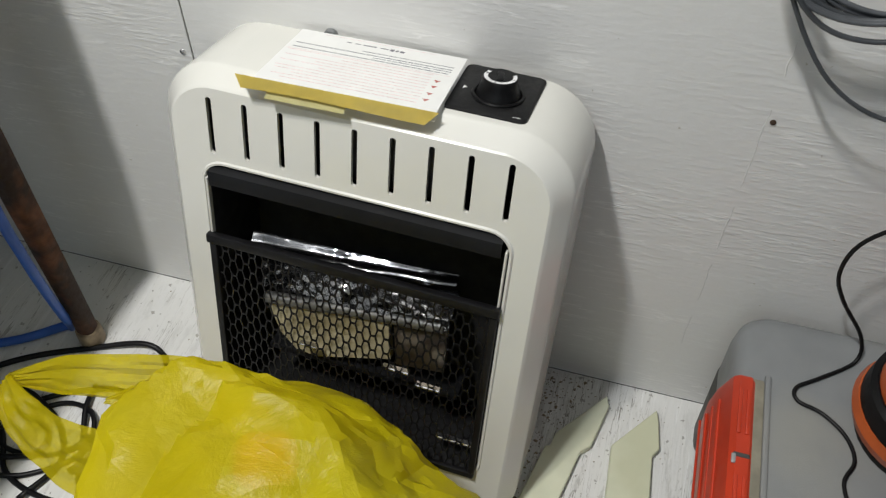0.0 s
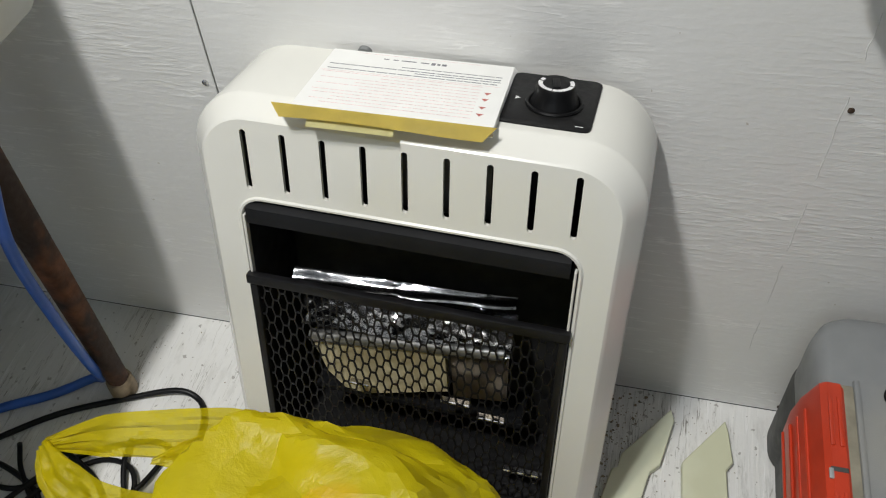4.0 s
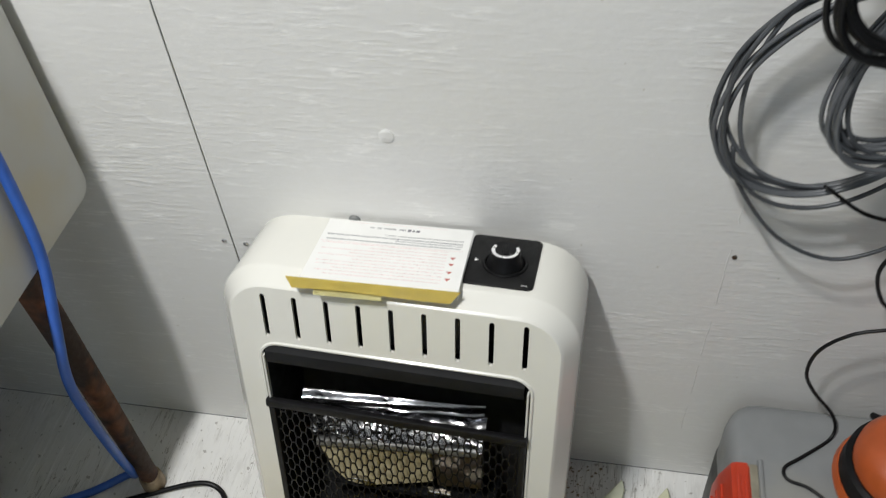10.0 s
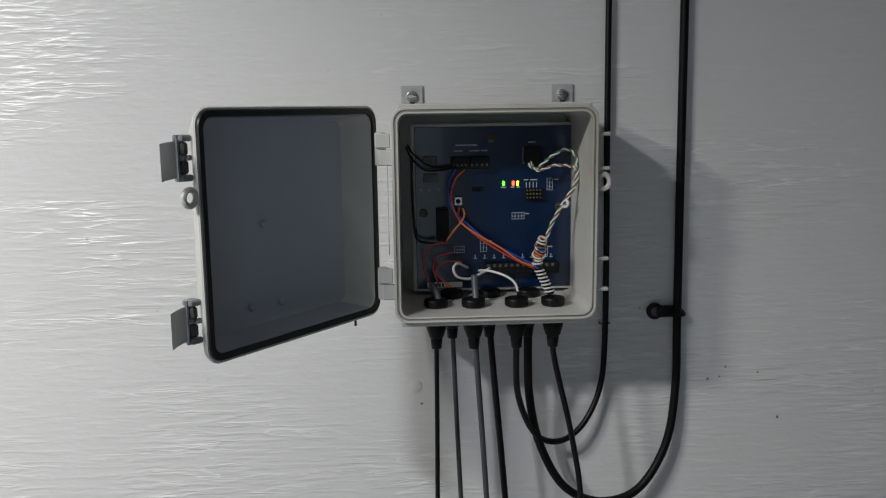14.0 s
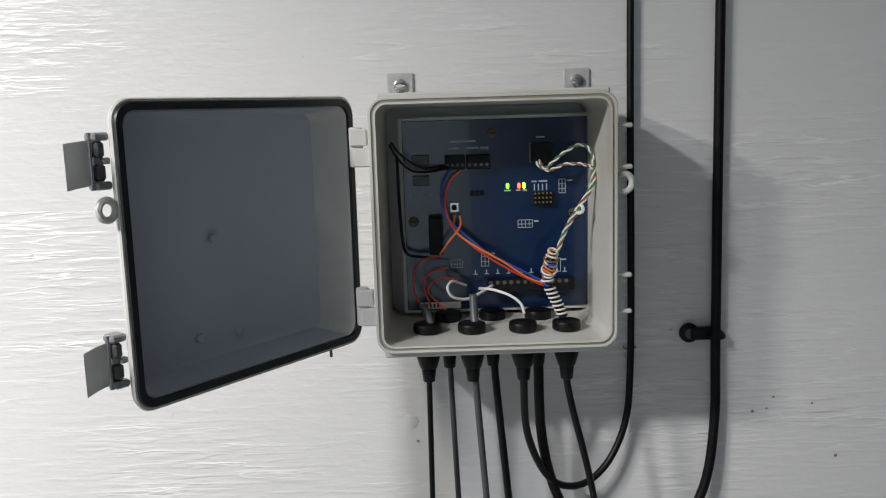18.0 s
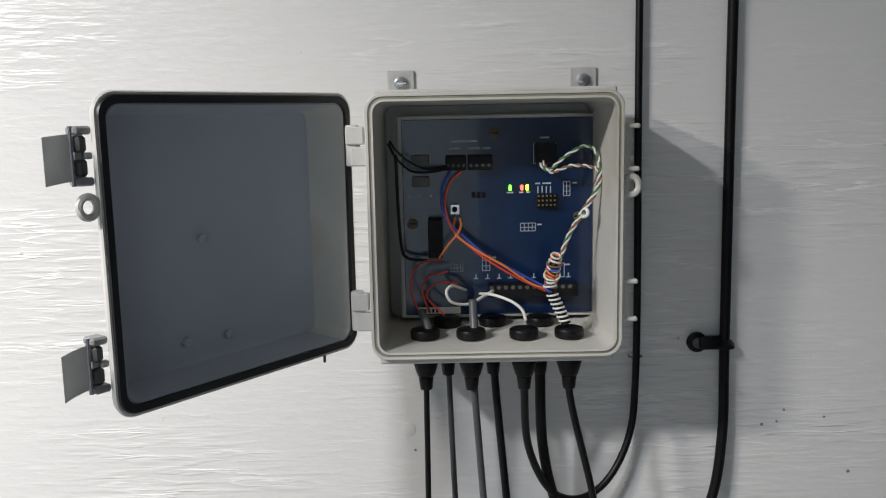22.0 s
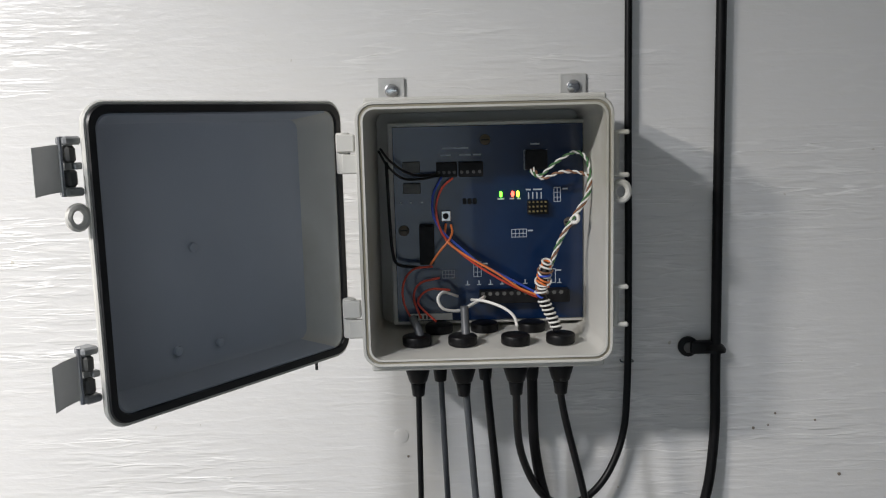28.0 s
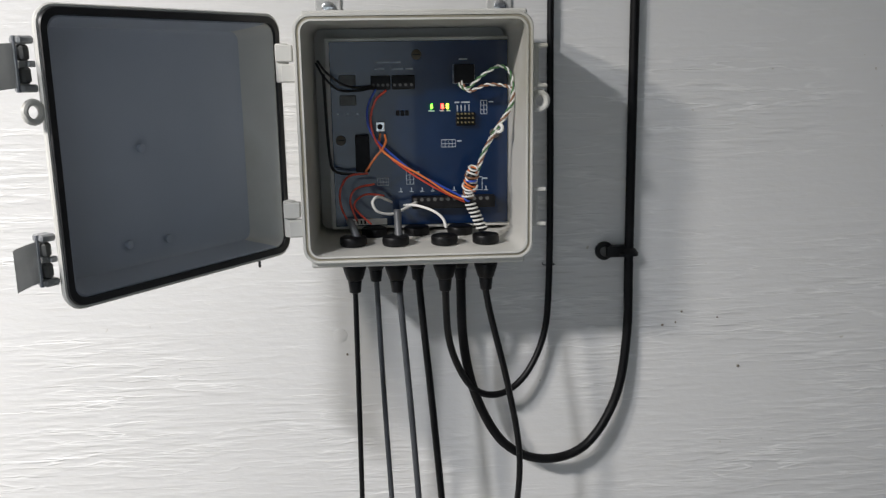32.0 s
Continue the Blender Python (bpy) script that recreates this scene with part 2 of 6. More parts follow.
def painted_wood(name, colour, grain, worn, worn_amount, rough, relief, fleck=(1, 1, 1), cracks=0.0, specks_at=0.76):
    """Painted plywood: grain ridges in one direction, patches where they stand out, scuffs and grime."""
    m = bpy.data.materials.new(name)
    m.use_nodes = True
    nt = m.node_tree
    b = nt.nodes["Principled BSDF"]
    co = nt.nodes.new("ShaderNodeTexCoord")

    def cloud(scale, vec, detail=5.0, rough_=0.55, distort=0.0):
        mp = nt.nodes.new("ShaderNodeMapping")
        mp.inputs["Scale"].default_value = vec
        nt.links.new(co.outputs["Object"], mp.inputs["Vector"])
        n = nt.nodes.new("ShaderNodeTexNoise")
        n.inputs["Scale"].default_value, n.inputs["Detail"].default_value = scale, detail
        n.inputs["Roughness"].default_value, n.inputs["Distortion"].default_value = rough_, distort
        nt.links.new(mp.outputs[0], n.inputs["Vector"])
        return n.outputs[0]

    def ramp(src, a, b_, ca, cb):
        r = nt.nodes.new("ShaderNodeValToRGB")
        r.color_ramp.elements[0].position, r.color_ramp.elements[1].position = a, b_
        r.color_ramp.elements[0].color, r.color_ramp.elements[1].color = (*ca, 1), (*cb, 1)
        nt.links.new(src, r.inputs[0])
        return r.outputs[0]

    def mix(fac, a, b_):
        x = nt.nodes.new("ShaderNodeMix")
        x.data_type = "RGBA"
        for v, i in ((fac, 0), (a, 6), (b_, 7)):
            if isinstance(v, tuple):
                x.inputs[i].default_value = (*v, 1)
            else:
                nt.links.new(v, x.inputs[i])
        return x.outputs[2]

    def times(a, b_):
        x = nt.nodes.new("ShaderNodeMath")
        x.operation = "MULTIPLY"
        for v, i in ((a, 0), (b_, 1)):
            if isinstance(v, float):
                x.inputs[i].default_value = v
            else:
                nt.links.new(v, x.inputs[i])
        return x.outputs[0]

    base = ramp(cloud(1.7, (1, 1, 1), 3), 0.3, 0.7, tuple(c * 0.955 for c in colour), colour)
    faint = ramp(cloud(3.0, grain, 4), 0.45, 0.75, (0, 0, 0), (0.35, 0.35, 0.35))
    base = mix(faint, base, tuple(c * k for c, k in zip(colour, (0.95, 0.94, 0.9))))
    specks = ramp(cloud(110, (1, 1, 1), 2, 0.4), specks_at, specks_at + 0.03, (0, 0, 0), (0.55, 0.55, 0.55))
    base = mix(specks, base, worn)
    grime = times(ramp(cloud(5.5, fleck, 8, 0.68), 0.66 - worn_amount * 0.16, 0.74 - worn_amount * 0.1, (0, 0, 0), (1, 1, 1)),
                  ramp(cloud(1.3, (1, 1, 1), 2), 0.45, 0.65, (0.08, 0.08, 0.08), (0.75, 0.75, 0.75)))
    if worn_amount:
        base = mix(grime, base, worn)
    def line(src, half):
        """A narrow line where the noise passes its middle value."""
        r = nt.nodes.new("ShaderNodeValToRGB")
        r.color_ramp.elements[0].position, r.color_ramp.elements[1].position = 0.5 - half, 0.5 + half
        e = r.color_ramp.elements.new(0.5)
        for k, c in enumerate((0, 1, 0)):
            r.color_ramp.elements[k].color = (c, c, c, 1)
        nt.links.new(src, r.inputs[0])
        return r.outputs[0]

    if cracks:
        scratch = times(line(cloud(2.0, tuple(c * 0.5 for c in grain), 4, 0.6, 0.2), 0.012), ramp(cloud(7, (1, 0.7, 1), 4), 0.45, 0.6, (0, 0, 0), (cracks,) * 3))
        base = mix(scratch, base, worn)
        haze = ramp(cloud(9, (1.6, 1, 1), 6, 0.7), 0.5, 0.75, (0, 0, 0), (0.22, 0.22, 0.22))
        base = mix(haze, base, tuple(c * 0.55 for c in colour))
    patches = ramp(cloud(3.4, (1, 1.5, 2.2), 4), 0.44, 0.64, (0.12, 0.12, 0.12), (1, 1, 1))
    short = ramp(cloud(2.6, tuple(c * 0.42 for c in grain), 2), 0.46, 0.62, (0, 0, 0), (1, 1, 1))
    thin = times(line(cloud(2.1, tuple(c * 0.72 for c in grain), 3, 0.5, 0.25), 0.05), short)
    # thin ridges get a lighter colour, a painted catch of light
    base = mix(times(times(thin, patches), 1.0), base, tuple(min(0.93, c * 1.25) for c in colour))
    nt.links.new(base, b.inputs["Base Color"])
    nt.links.new(ramp(cloud(4, (1, 1, 1)), 0.3, 0.7, (rough * 0.85,) * 3, (rough * 1.15,) * 3), b.inputs["Roughness"])
    ridges = ramp(cloud(2.4, grain, 2, 0.45, 0.3), 0.45, 0.85, (0, 0, 0), (1, 1, 1))
    bp = nt.nodes.new("ShaderNodeBump")
    bp.inputs["Strength"].default_value, bp.inputs["Distance"].default_value = relief, 0.0018
    add = nt.nodes.new("ShaderNodeMath")
    add.operation = "MULTIPLY_ADD"
    add.inputs[1].default_value = 0.45
    nt.links.new(thin, add.inputs[0])
    nt.links.new(ridges, add.inputs[2])
    nt.links.new(times(add.outputs[0], patches), bp.inputs["Height"])
    fine = nt.nodes.new("ShaderNodeBump")
    fine.inputs["Strength"].default_value, fine.inputs["Distance"].default_value = 0.5, 0.0010
    nt.links.new(cloud(75, (1, 1, 2.2), 3), fine.inputs["Height"])
    nt.links.new(fine.outputs[0], bp.inputs["Normal"])
    nt.links.new(bp.outputs[0], b.inputs["Normal"])
    return m


def bag_film(name, colour):
    """Thin glossy crumpled plastic film that lets light and the colours behind it through."""
    m = bpy.data.materials.new(name)
    m.use_nodes = True
    nt = m.node_tree
    b = nt.nodes["Principled BSDF"]
    out = nt.nodes["Material Output"]
    b.inputs["Roughness"].default_value = 0.36
    b.inputs["Specular IOR Level"].default_value = 0.45
    co = nt.nodes.new("ShaderNodeTexCoord")

    def cloud(scale, detail, distort):
        n = nt.nodes.new("ShaderNodeTexNoise")
        n.inputs["Scale"].default_value, n.inputs["Detail"].default_value, n.inputs["Distortion"].default_value = scale, detail, distort
        nt.links.new(co.outputs["Object"], n.inputs["Vector"])
        return n.outputs[0]

    r = nt.nodes.new("ShaderNodeValToRGB")
    r.color_ramp.elements[0].position, r.color_ramp.elements[1].position = 0.35, 0.7
    r.color_ramp.elements[0].color = (*(c * 0.85 for c in colour), 1)
    r.color_ramp.elements[1].color = (*colour, 1)
    nt.links.new(cloud(11, 4, 0.5), r.inputs[0])
    nt.links.new(r.outputs[0], b.inputs["Base Color"])
    tl = nt.nodes.new("ShaderNodeBsdfTranslucent")
    nt.links.new(r.outputs[0], tl.inputs[0])
    tp = nt.nodes.new("ShaderNodeBsdfTransparent")
    tp.inputs[0].default_value = (1.0, 0.93, 0.28, 1)
    one, two = nt.nodes.new("ShaderNodeMixShader"), nt.nodes.new("ShaderNodeMixShader")
    one.inputs[0].default_value, two.inputs[0].default_value = 0.34, 0.30
    nt.links.new(b.outputs[0], one.inputs[1])
    nt.links.new(tl.outputs[0], one.inputs[2])
    nt.links.new(one.outputs[0], two.inputs[1])
    nt.links.new(tp.outputs[0], two.inputs[2])
    nt.links.new(two.outputs[0], out.inputs["Surface"])
    # facets of film, each at its own tilt
    wob = nt.nodes.new("ShaderNodeTexNoise")
    wob.inputs["Scale"].default_value = 11
    nt.links.new(co.outputs["Object"], wob.inputs["Vector"])
    add = nt.nodes.new("ShaderNodeMixRGB")
    add.blend_type, add.inputs[0].default_value = "ADD", 0.035
    nt.links.new(co.outputs["Object"], add.inputs[1])
    nt.links.new(wob.outputs["Color"], add.inputs[2])
    here = co.outputs["Normal"]
    for scale, tilt in ((15, 0.26), (40, 0.16)):
        v = nt.nodes.new("ShaderNodeTexVoronoi")
        v.feature, v.inputs["Scale"].default_value = "F1", scale
        nt.links.new(add.outputs[0], v.inputs["Vector"])
        off = nt.nodes.new("ShaderNodeVectorMath")
        off.operation = "SUBTRACT"
        off.inputs[1].default_value = (0.5, 0.5, 0.5)
        nt.links.new(v.outputs["Color"], off.inputs[0])
        ma = nt.nodes.new("ShaderNodeVectorMath")
        ma.operation = "MULTIPLY_ADD"
        ma.inputs[1].default_value = (tilt,) * 3
        nt.links.new(off.outputs[0], ma.inputs[0])
        nt.links.new(here, ma.inputs[2])
        here = ma.outputs[0]
    nm = nt.nodes.new("ShaderNodeVectorMath")
    nm.operation = "NORMALIZE"
    nt.links.new(here, nm.inputs[0])
    # fine crumples
    crumple = nt.nodes.new("ShaderNodeTexNoise")
    for key, value in (("Scale", 16), ("Detail", 7), ("Roughness", 0.62), ("Distortion", 0.5)):
        crumple.inputs[key].default_value = value
    nt.links.new(co.outputs["Object"], crumple.inputs["Vector"])
    bump = nt.nodes.new("ShaderNodeBump")
    bump.inputs["Strength"].default_value, bump.inputs["Distance"].default_value = 0.55, 0.008
    nt.links.new(crumple.outputs[0], bump.inputs["Height"])
    nt.links.new(nm.outputs[0], bump.inputs["Normal"])
    for sh in (b, tl):
        nt.links.new(bump.outputs[0], sh.inputs["Normal"])
    return m


def glow(name, colour, strength):
    m = bpy.data.materials.new(name)
    m.use_nodes = True
    b = m.node_tree.nodes["Principled BSDF"]
    b.inputs["Base Color"].default_value = (*colour, 1)
    b.inputs["Emission Color"].default_value = (*colour, 1)
    b.inputs["Emission Strength"].default_value = strength
    return m


WALL = painted_wood("white_painted_plywood", (0.74, 0.74, 0.725), (10.0, 10.0, 84.0), (0.38, 0.34, 0.24), 0.0, 0.36, 0.62)
WALL_LOW = painted_wood("smoother_white_plywood", (0.74, 0.74, 0.725), (12.0, 12.0, 88.0), (0.38, 0.34, 0.24), 0.0, 0.36, 0.36)
# dark blue-grey chosen for the unseen walls, to dim and cool bounced light
BARE = painted_wood("blue_grey_plywood", (0.20, 0.225, 0.27), (5.0, 5.0, 60.0), (0.10, 0.08, 0.05), 0.3, 0.6, 0.5)
FLOOR = painted_wood("worn_white_floor_paint", (0.76, 0.76, 0.745), (75.0, 5.0, 5.0), (0.13, 0.115, 0.085), 0.85, 0.45, 0.6, (11, 3.0, 3), 0.9, 0.68)
SEAM = material("dark_joint", (0.10, 0.09, 0.07), 0.9)
ENAMEL = material("cream_enamel", (0.745, 0.74, 0.69), 0.2, vary=0.015, scale=9, bump=0.05, bump_scale=320, coat=0.25)
BLACK_STEEL = material("black_painted_steel", (0.008, 0.008, 0.009), 0.45, vary=0.3, scale=60, bump=0.1, bump_scale=500, spec=0.3)
CAVITY = material("matte_black", (0.008, 0.008, 0.009), 0.7, vary=0.3)
HOOD = material("dark_grey_sheet", (0.009, 0.0095, 0.011), 0.55, vary=0.15, scale=40, spec=0.22)
FOIL = material("polished_foil", (0.66, 0.67, 0.70), 0.10, 1.0, vary=0.1, scale=30, bump=0.10, bump_scale=110, stretch=(0.5, 1, 1))
DULL = material("heat_tinted_steel", (0.16, 0.14, 0.14), 0.4, 0.7, vary=0.3, scale=60, bump=0.2, bump_scale=90, second=(0.10, 0.08, 0.05), amount=0.5)
CERAMIC = material("cream_ceramic", (0.60, 0.54, 0.36), 0.85, vary=0.15, scale=60, bump=0.7, bump_scale=700, second=(0.40, 0.34, 0.20), amount=0.45)
PLATE_GREY = material("inner_grey_sheet", (0.25, 0.25, 0.24), 0.4, 0.6)
BLACK_PLASTIC = material("black_plastic", (0.005, 0.005, 0.0055), 0.42, spec=0.25, vary=0.2, scale=80, bump=0.12, bump_scale=900)
MARK_WHITE = material("white_print", (0.75, 0.75, 0.75), 0.5, vary=0.12, scale=300)
PAPER = material("white_paper", (0.82, 0.82, 0.80), 0.75, vary=0.02, scale=40, bump=0.1, bump_scale=120)
PAPER_YELLOW = material("yellow_paper", (0.66, 0.52, 0.10), 0.6, vary=0.06, scale=50)
PAPER_PALE = material("pale_yellow_paper", (0.74, 0.70, 0.36), 0.65, vary=0.05, scale=50)
INK_GREY = material("grey_print", (0.20, 0.20, 0.22), 0.8, vary=0.25, scale=700)
INK_RED = material("pale_red_print", (0.76, 0.60, 0.59), 0.8, vary=0.25, scale=700)
RED_MARK = material("red_mark", (0.45, 0.12, 0.10), 0.7)
BAG = bag_film("yellow_bag_film", (0.80, 0.69, 0.012))
PACK_RED = material("orange_red_packet", (0.8, 0.16, 0.05), 0.4, vary=0.2, scale=30)
PACK_WHITE = material("pale_grey_packet", (0.42, 0.48, 0.42), 0.5, vary=0.2, scale=25)
PACK_GREEN = material("green_packet", (0.22, 0.42, 0.12), 0.5, vary=0.2, scale=25)
CREAM_PLASTIC = material("cream_plastic", (0.70, 0.72, 0.55), 0.45, vary=0.05, scale=20, bump=0.1, bump_scale=200, second=(0.62, 0.63, 0.45), amount=0.2)
CASE_GREY = material("grey_case_plastic", (0.22, 0.23, 0.235), 0.42, vary=0.06, scale=18, bump=0.25, bump_scale=900, second=(0.27, 0.27, 0.25), amount=0.3)
CASE_DARK = material("dark_grey_plastic", (0.06, 0.062, 0.06), 0.6, vary=0.25, scale=30, bump=0.2, bump_scale=500)
CASE_TAN = material("dusty_recess", (0.27, 0.25, 0.19), 0.8, vary=0.2, scale=40)
LATCH_RED = material("red_latch_plastic", (0.52, 0.045, 0.016), 0.33, vary=0.08, scale=30, bump=0.08, bump_scale=400)
ORANGE = material("orange_tool_plastic", (0.42, 0.085, 0.02), 0.38, vary=0.12, scale=30)
RUBBER = material("black_rubber", (0.004, 0.004, 0.0045), 0.5, vary=0.3, scale=50, bump=0.15, bump_scale=600, spec=0.22)
CABLE_BLACK = material("black_cable_sheath", (0.0045, 0.0045, 0.005), 0.42, vary=0.2, scale=40, spec=0.28)
CABLE_GREY = material("grey_cable_sheath", (0.055, 0.06, 0.066), 0.42, vary=0.12, scale=40)
CABLE_LIGHT = material("light_grey_cable_sheath", (0.09, 0.096, 0.104), 0.42, vary=0.12, scale=40)
HOSE_BLUE = material("blue_hose", (0.03, 0.12, 0.50), 0.38, vary=0.12, scale=25)
HOSE_GREY = material("grey_hose", (0.42, 0.44, 0.47), 0.4, vary=0.1, scale=25)
RUST = material("rusty_brown_steel", (0.19, 0.075, 0.035), 0.75, 0.2, vary=0.4, scale=60, bump=0.5, bump_scale=220, second=(0.05, 0.03, 0.022), amount=0.6)
FOOT = material("brown_foot_cap", (0.30, 0.23, 0.15), 0.5, 0.3, vary=0.25, scale=80)
TUB = material("white_tub_enamel", (0.54, 0.54, 0.505), 0.4, vary=0.03, scale=9, bump=0.06, bump_scale=200, second=(0.55, 0.48, 0.30), amount=0.05)
GREEN = material("dark_green_plastic", (0.01, 0.045, 0.02), 0.5, vary=0.2)
COTTON = material("dirty_cotton_knit", (0.58, 0.545, 0.49), 0.95, vary=0.10, scale=90, bump=1.0, bump_scale=420, stretch=(0.35, 0.35, 1.0), second=(0.42, 0.36, 0.27), amount=0.3)
WOOL = material("brown_wool", (0.30, 0.16, 0.07), 0.95, vary=0.5, scale=120, bump=0.9, bump_scale=500, second=(0.08, 0.05, 0.03), amount=0.5)
TAB_GREY = material("dull_zinc_tab", (0.55, 0.55, 0.53), 0.4, 0.3, vary=0.12, scale=90, bump=0.1, bump_scale=300)
ZINC = material("zinc_plated_steel", (0.66, 0.66, 0.655), 0.22, 0.95, vary=0.05, scale=70, bump=0.03, bump_scale=200)
CAST = material("grey_cast_metal", (0.24, 0.25, 0.25), 0.5, 0.55, vary=0.14, scale=60, bump=0.35, bump_scale=420)
SOCKET_FLAP = material("blue_grey_metal_flap", (0.20, 0.235, 0.24), 0.38, 0.3, vary=0.08, scale=40)
FLAP = material("pale_grey_flap", (0.40, 0.41, 0.41), 0.4, 0.2, vary=0.08, scale=40)
BLUE_NUT = material("blue_fitting", (0.05, 0.07, 0.17), 0.4, 0.3)
SHELL = material("light_grey_polycarbonate", (0.59, 0.585, 0.545), 0.42, vary=0.05, scale=22, bump=0.08, bump_scale=600, second=(0.40, 0.38, 0.30), amount=0.12)
# shell plastic darkened and blued for the shade inside the open lid
LID_SHADED = material("shaded_lid_plastic", (0.40, 0.44, 0.505), 0.34, vary=0.04, scale=12, bump=0.05, bump_scale=400)
GASKET = material("black_gasket", (0.010, 0.010, 0.011), 0.45, vary=0.2)
BOARD = material("blue_circuit_board", (0.0011, 0.0135, 0.052), 0.22, vary=0.12, scale=50, coat=0.3)
CHIP = material("black_component", (0.008, 0.008, 0.009), 0.5, vary=0.3, scale=200, spec=0.2)
CHIP_GREY = material("grey_component", (0.09, 0.09, 0.085), 0.5, vary=0.2, scale=200)
SILK = material("white_board_print", (0.42, 0.47, 0.52), 0.6, vary=0.1, scale=300)
GOLD = material("brass_pins", (0.65, 0.5, 0.22), 0.3, 1.0)
WIRE_RED = material("red_wire", (0.50, 0.055, 0.03), 0.4)
WIRE_ORANGE = material("orange_wire", (0.72, 0.19, 0.05), 0.4)
WIRE_BLUE = material("blue_wire", (0.04, 0.09, 0.5), 0.4)
WIRE_WHITE = material("white_wire", (0.75, 0.74, 0.70), 0.45)
WIRE_GREEN = material("green_wire", (0.06, 0.17, 0.06), 0.45)
WIRE_BROWN = material("brown_wire", (0.22, 0.10, 0.05), 0.45)
LED_GREEN = glow("lit_green_led", (0.1, 1.0, 0.03), 5.0)
LED_RED = glow("lit_red_led", (1.0, 0.05, 0.03), 7.0)
LED_YELLOW = glow("lit_yellow_green_led", (0.55, 1.0, 0.04), 5.0)
TAPE = material("white_tape", (0.8, 0.8, 0.78), 0.5)
DEBRIS = material("brown_grey_crumbs", (0.24, 0.20, 0.14), 0.9, vary=0.5, scale=200)
DOT_BROWN = material("faint_brown_dot", (0.24, 0.21, 0.17), 0.6, 0.2)
SCREW_DARK = material("rusty_nail_head", (0.07, 0.045, 0.03), 0.6, 0.4)

# ---------------------------------------------------------------- the room
CREASE = 0.2985
SEAM_X, SEAM_Z, TOP = -0.307, 1.262, 2.42
X0, X1, Y0 = -1.75, 2.1, -2.5
wall = link("wall_north", box(X0, X1, 0.013, 0.09, 0, TOP), SEAM, smooth=False, kind="structure",
            label="white-painted plywood wall with worn horizontal grain", category="wall")
for a, b_, c, d in ((X0, SEAM_X - 0.0009, 0.0015, SEAM_Z - 0.0014), (SEAM_X + 0.0009, X1, 0.0015, SEAM_Z - 0.0014), (X0, X1, SEAM_Z + 0.0009, TOP)):
    part("plywood_panel", box(a, b_, 0.0, 0.013, c, d, 0.0006, 1), WALL if c > 1 else WALL_LOW, wall, smooth=False)
link("floor", box(X0, X1, Y0, 0.0, -0.05, 0), FLOOR, smooth=False, kind="structure", label="scuffed white-painted wooden floor", category="floor")
link("ceiling", box(X0, X1, Y0, 0.09, TOP, TOP + 0.05), WALL, smooth=False, kind="structure", label="plain white-painted ceiling", category="ceiling")
# unseen walls, assumed, that close the room and hold back its bounce
link("wall_west", box(X0 - 0.06, X0, Y0, 0.09, 0, TOP), BARE, smooth=False, kind="structure", label="unseen plain blue-grey side wall that dims bounced light", category="wall")
link("wall_east", box(X1, X1 + 0.06, Y0, 0.09, 0, TOP), BARE, smooth=False, kind="structure", label="unseen plain blue-grey side wall that dims bounced light", category="wall")
# unseen rear wall; its opening is assumed, to hold the cool fill lamp
wall_south = empty("wall_south", pose(0, 0, 0), "unseen plain blue-grey rear wall with an assumed window opening", "wall", kind="structure")
for x0, x1, z0, z1 in ((X0, -0.4, 0, TOP), (0.5, X1, 0, TOP), (-0.4, 0.5, 0, 1.0), (-0.4, 0.5, 2.1, TOP)):
    part("wall_panel", box(x0, x1, Y0 - 0.06, Y0, z0, z1), BARE, wall_south, smooth=False)


def wall_mark(name, x, z, r, mat, label, depth=0.0015, seg=16):
    """A small round head or plug on the wall."""
    bm = cyl(r, -0.004, depth, seg, bevel=depth * 0.45, m=pose(x, 0, z, 90, 0, 0))
    return link(name, bm, mat, label=label, category="fastener", group="heads and plugs on the wall")


for x, z in ((-0.139, 1.221), (0.788, 1.246), (-0.084, 0.641)):
    wall_mark("wall_plug", x, z, 0.0085, WALL, "white-painted round plug in the plywood wall", 0.0014, 20)
for x, z in ((0.304, 0.497), (0.361, 0.012)):
    wall_mark("nail_head", x, z, 0.0030, SCREW_DARK, "dark nail head in the white plywood wall")
for x, z in ((-0.318, 0.447), (-0.289, 0.445), (-0.318, 0.87), (-0.29, 0.868)):
    wall_mark("screw_head", x, z, 0.0036, ZINC, "small screw head beside the joint of the wall panels")
# tiny dots: one nail among specks of dirt, all drawn as small heads
for x, z, r in ((0.339, 1.504, 0.0012), (0.613, 1.53, 0.0011), (0.597, 1.519, 0.0014), (0.643, 1.524, 0.001), (0.663, 1.481, 0.0016), (0.608, 1.521, 0.001)):
    wall_mark("nail_head", x, z, r * 0.8, DOT_BROWN, "tiny dark dot on the white plywood wall", 0.0008, 8)
for x, z, r in ((0.299, 1.278, 0.0042), (0.334, 1.520, 0.0056)):
    wall_mark("filled_nail_hole", x, z, r, WALL, "painted-over filled nail hole in the wall", 0.0005, 16)
wall_mark("hanging_screw", -0.137, 0.507, 0.0072, CAST, "grey screw head in the wall above the heater", 0.005)


for k in range(7):
    wall_mark("painted_nail", 0.2995 + 0.0014 * math.sin(k * 2.3), 1.165 - 0.043 * k - 0.006 * (k % 2), 0.0021, WALL, "nail painted over with the white wall paint", 0.001, 10)

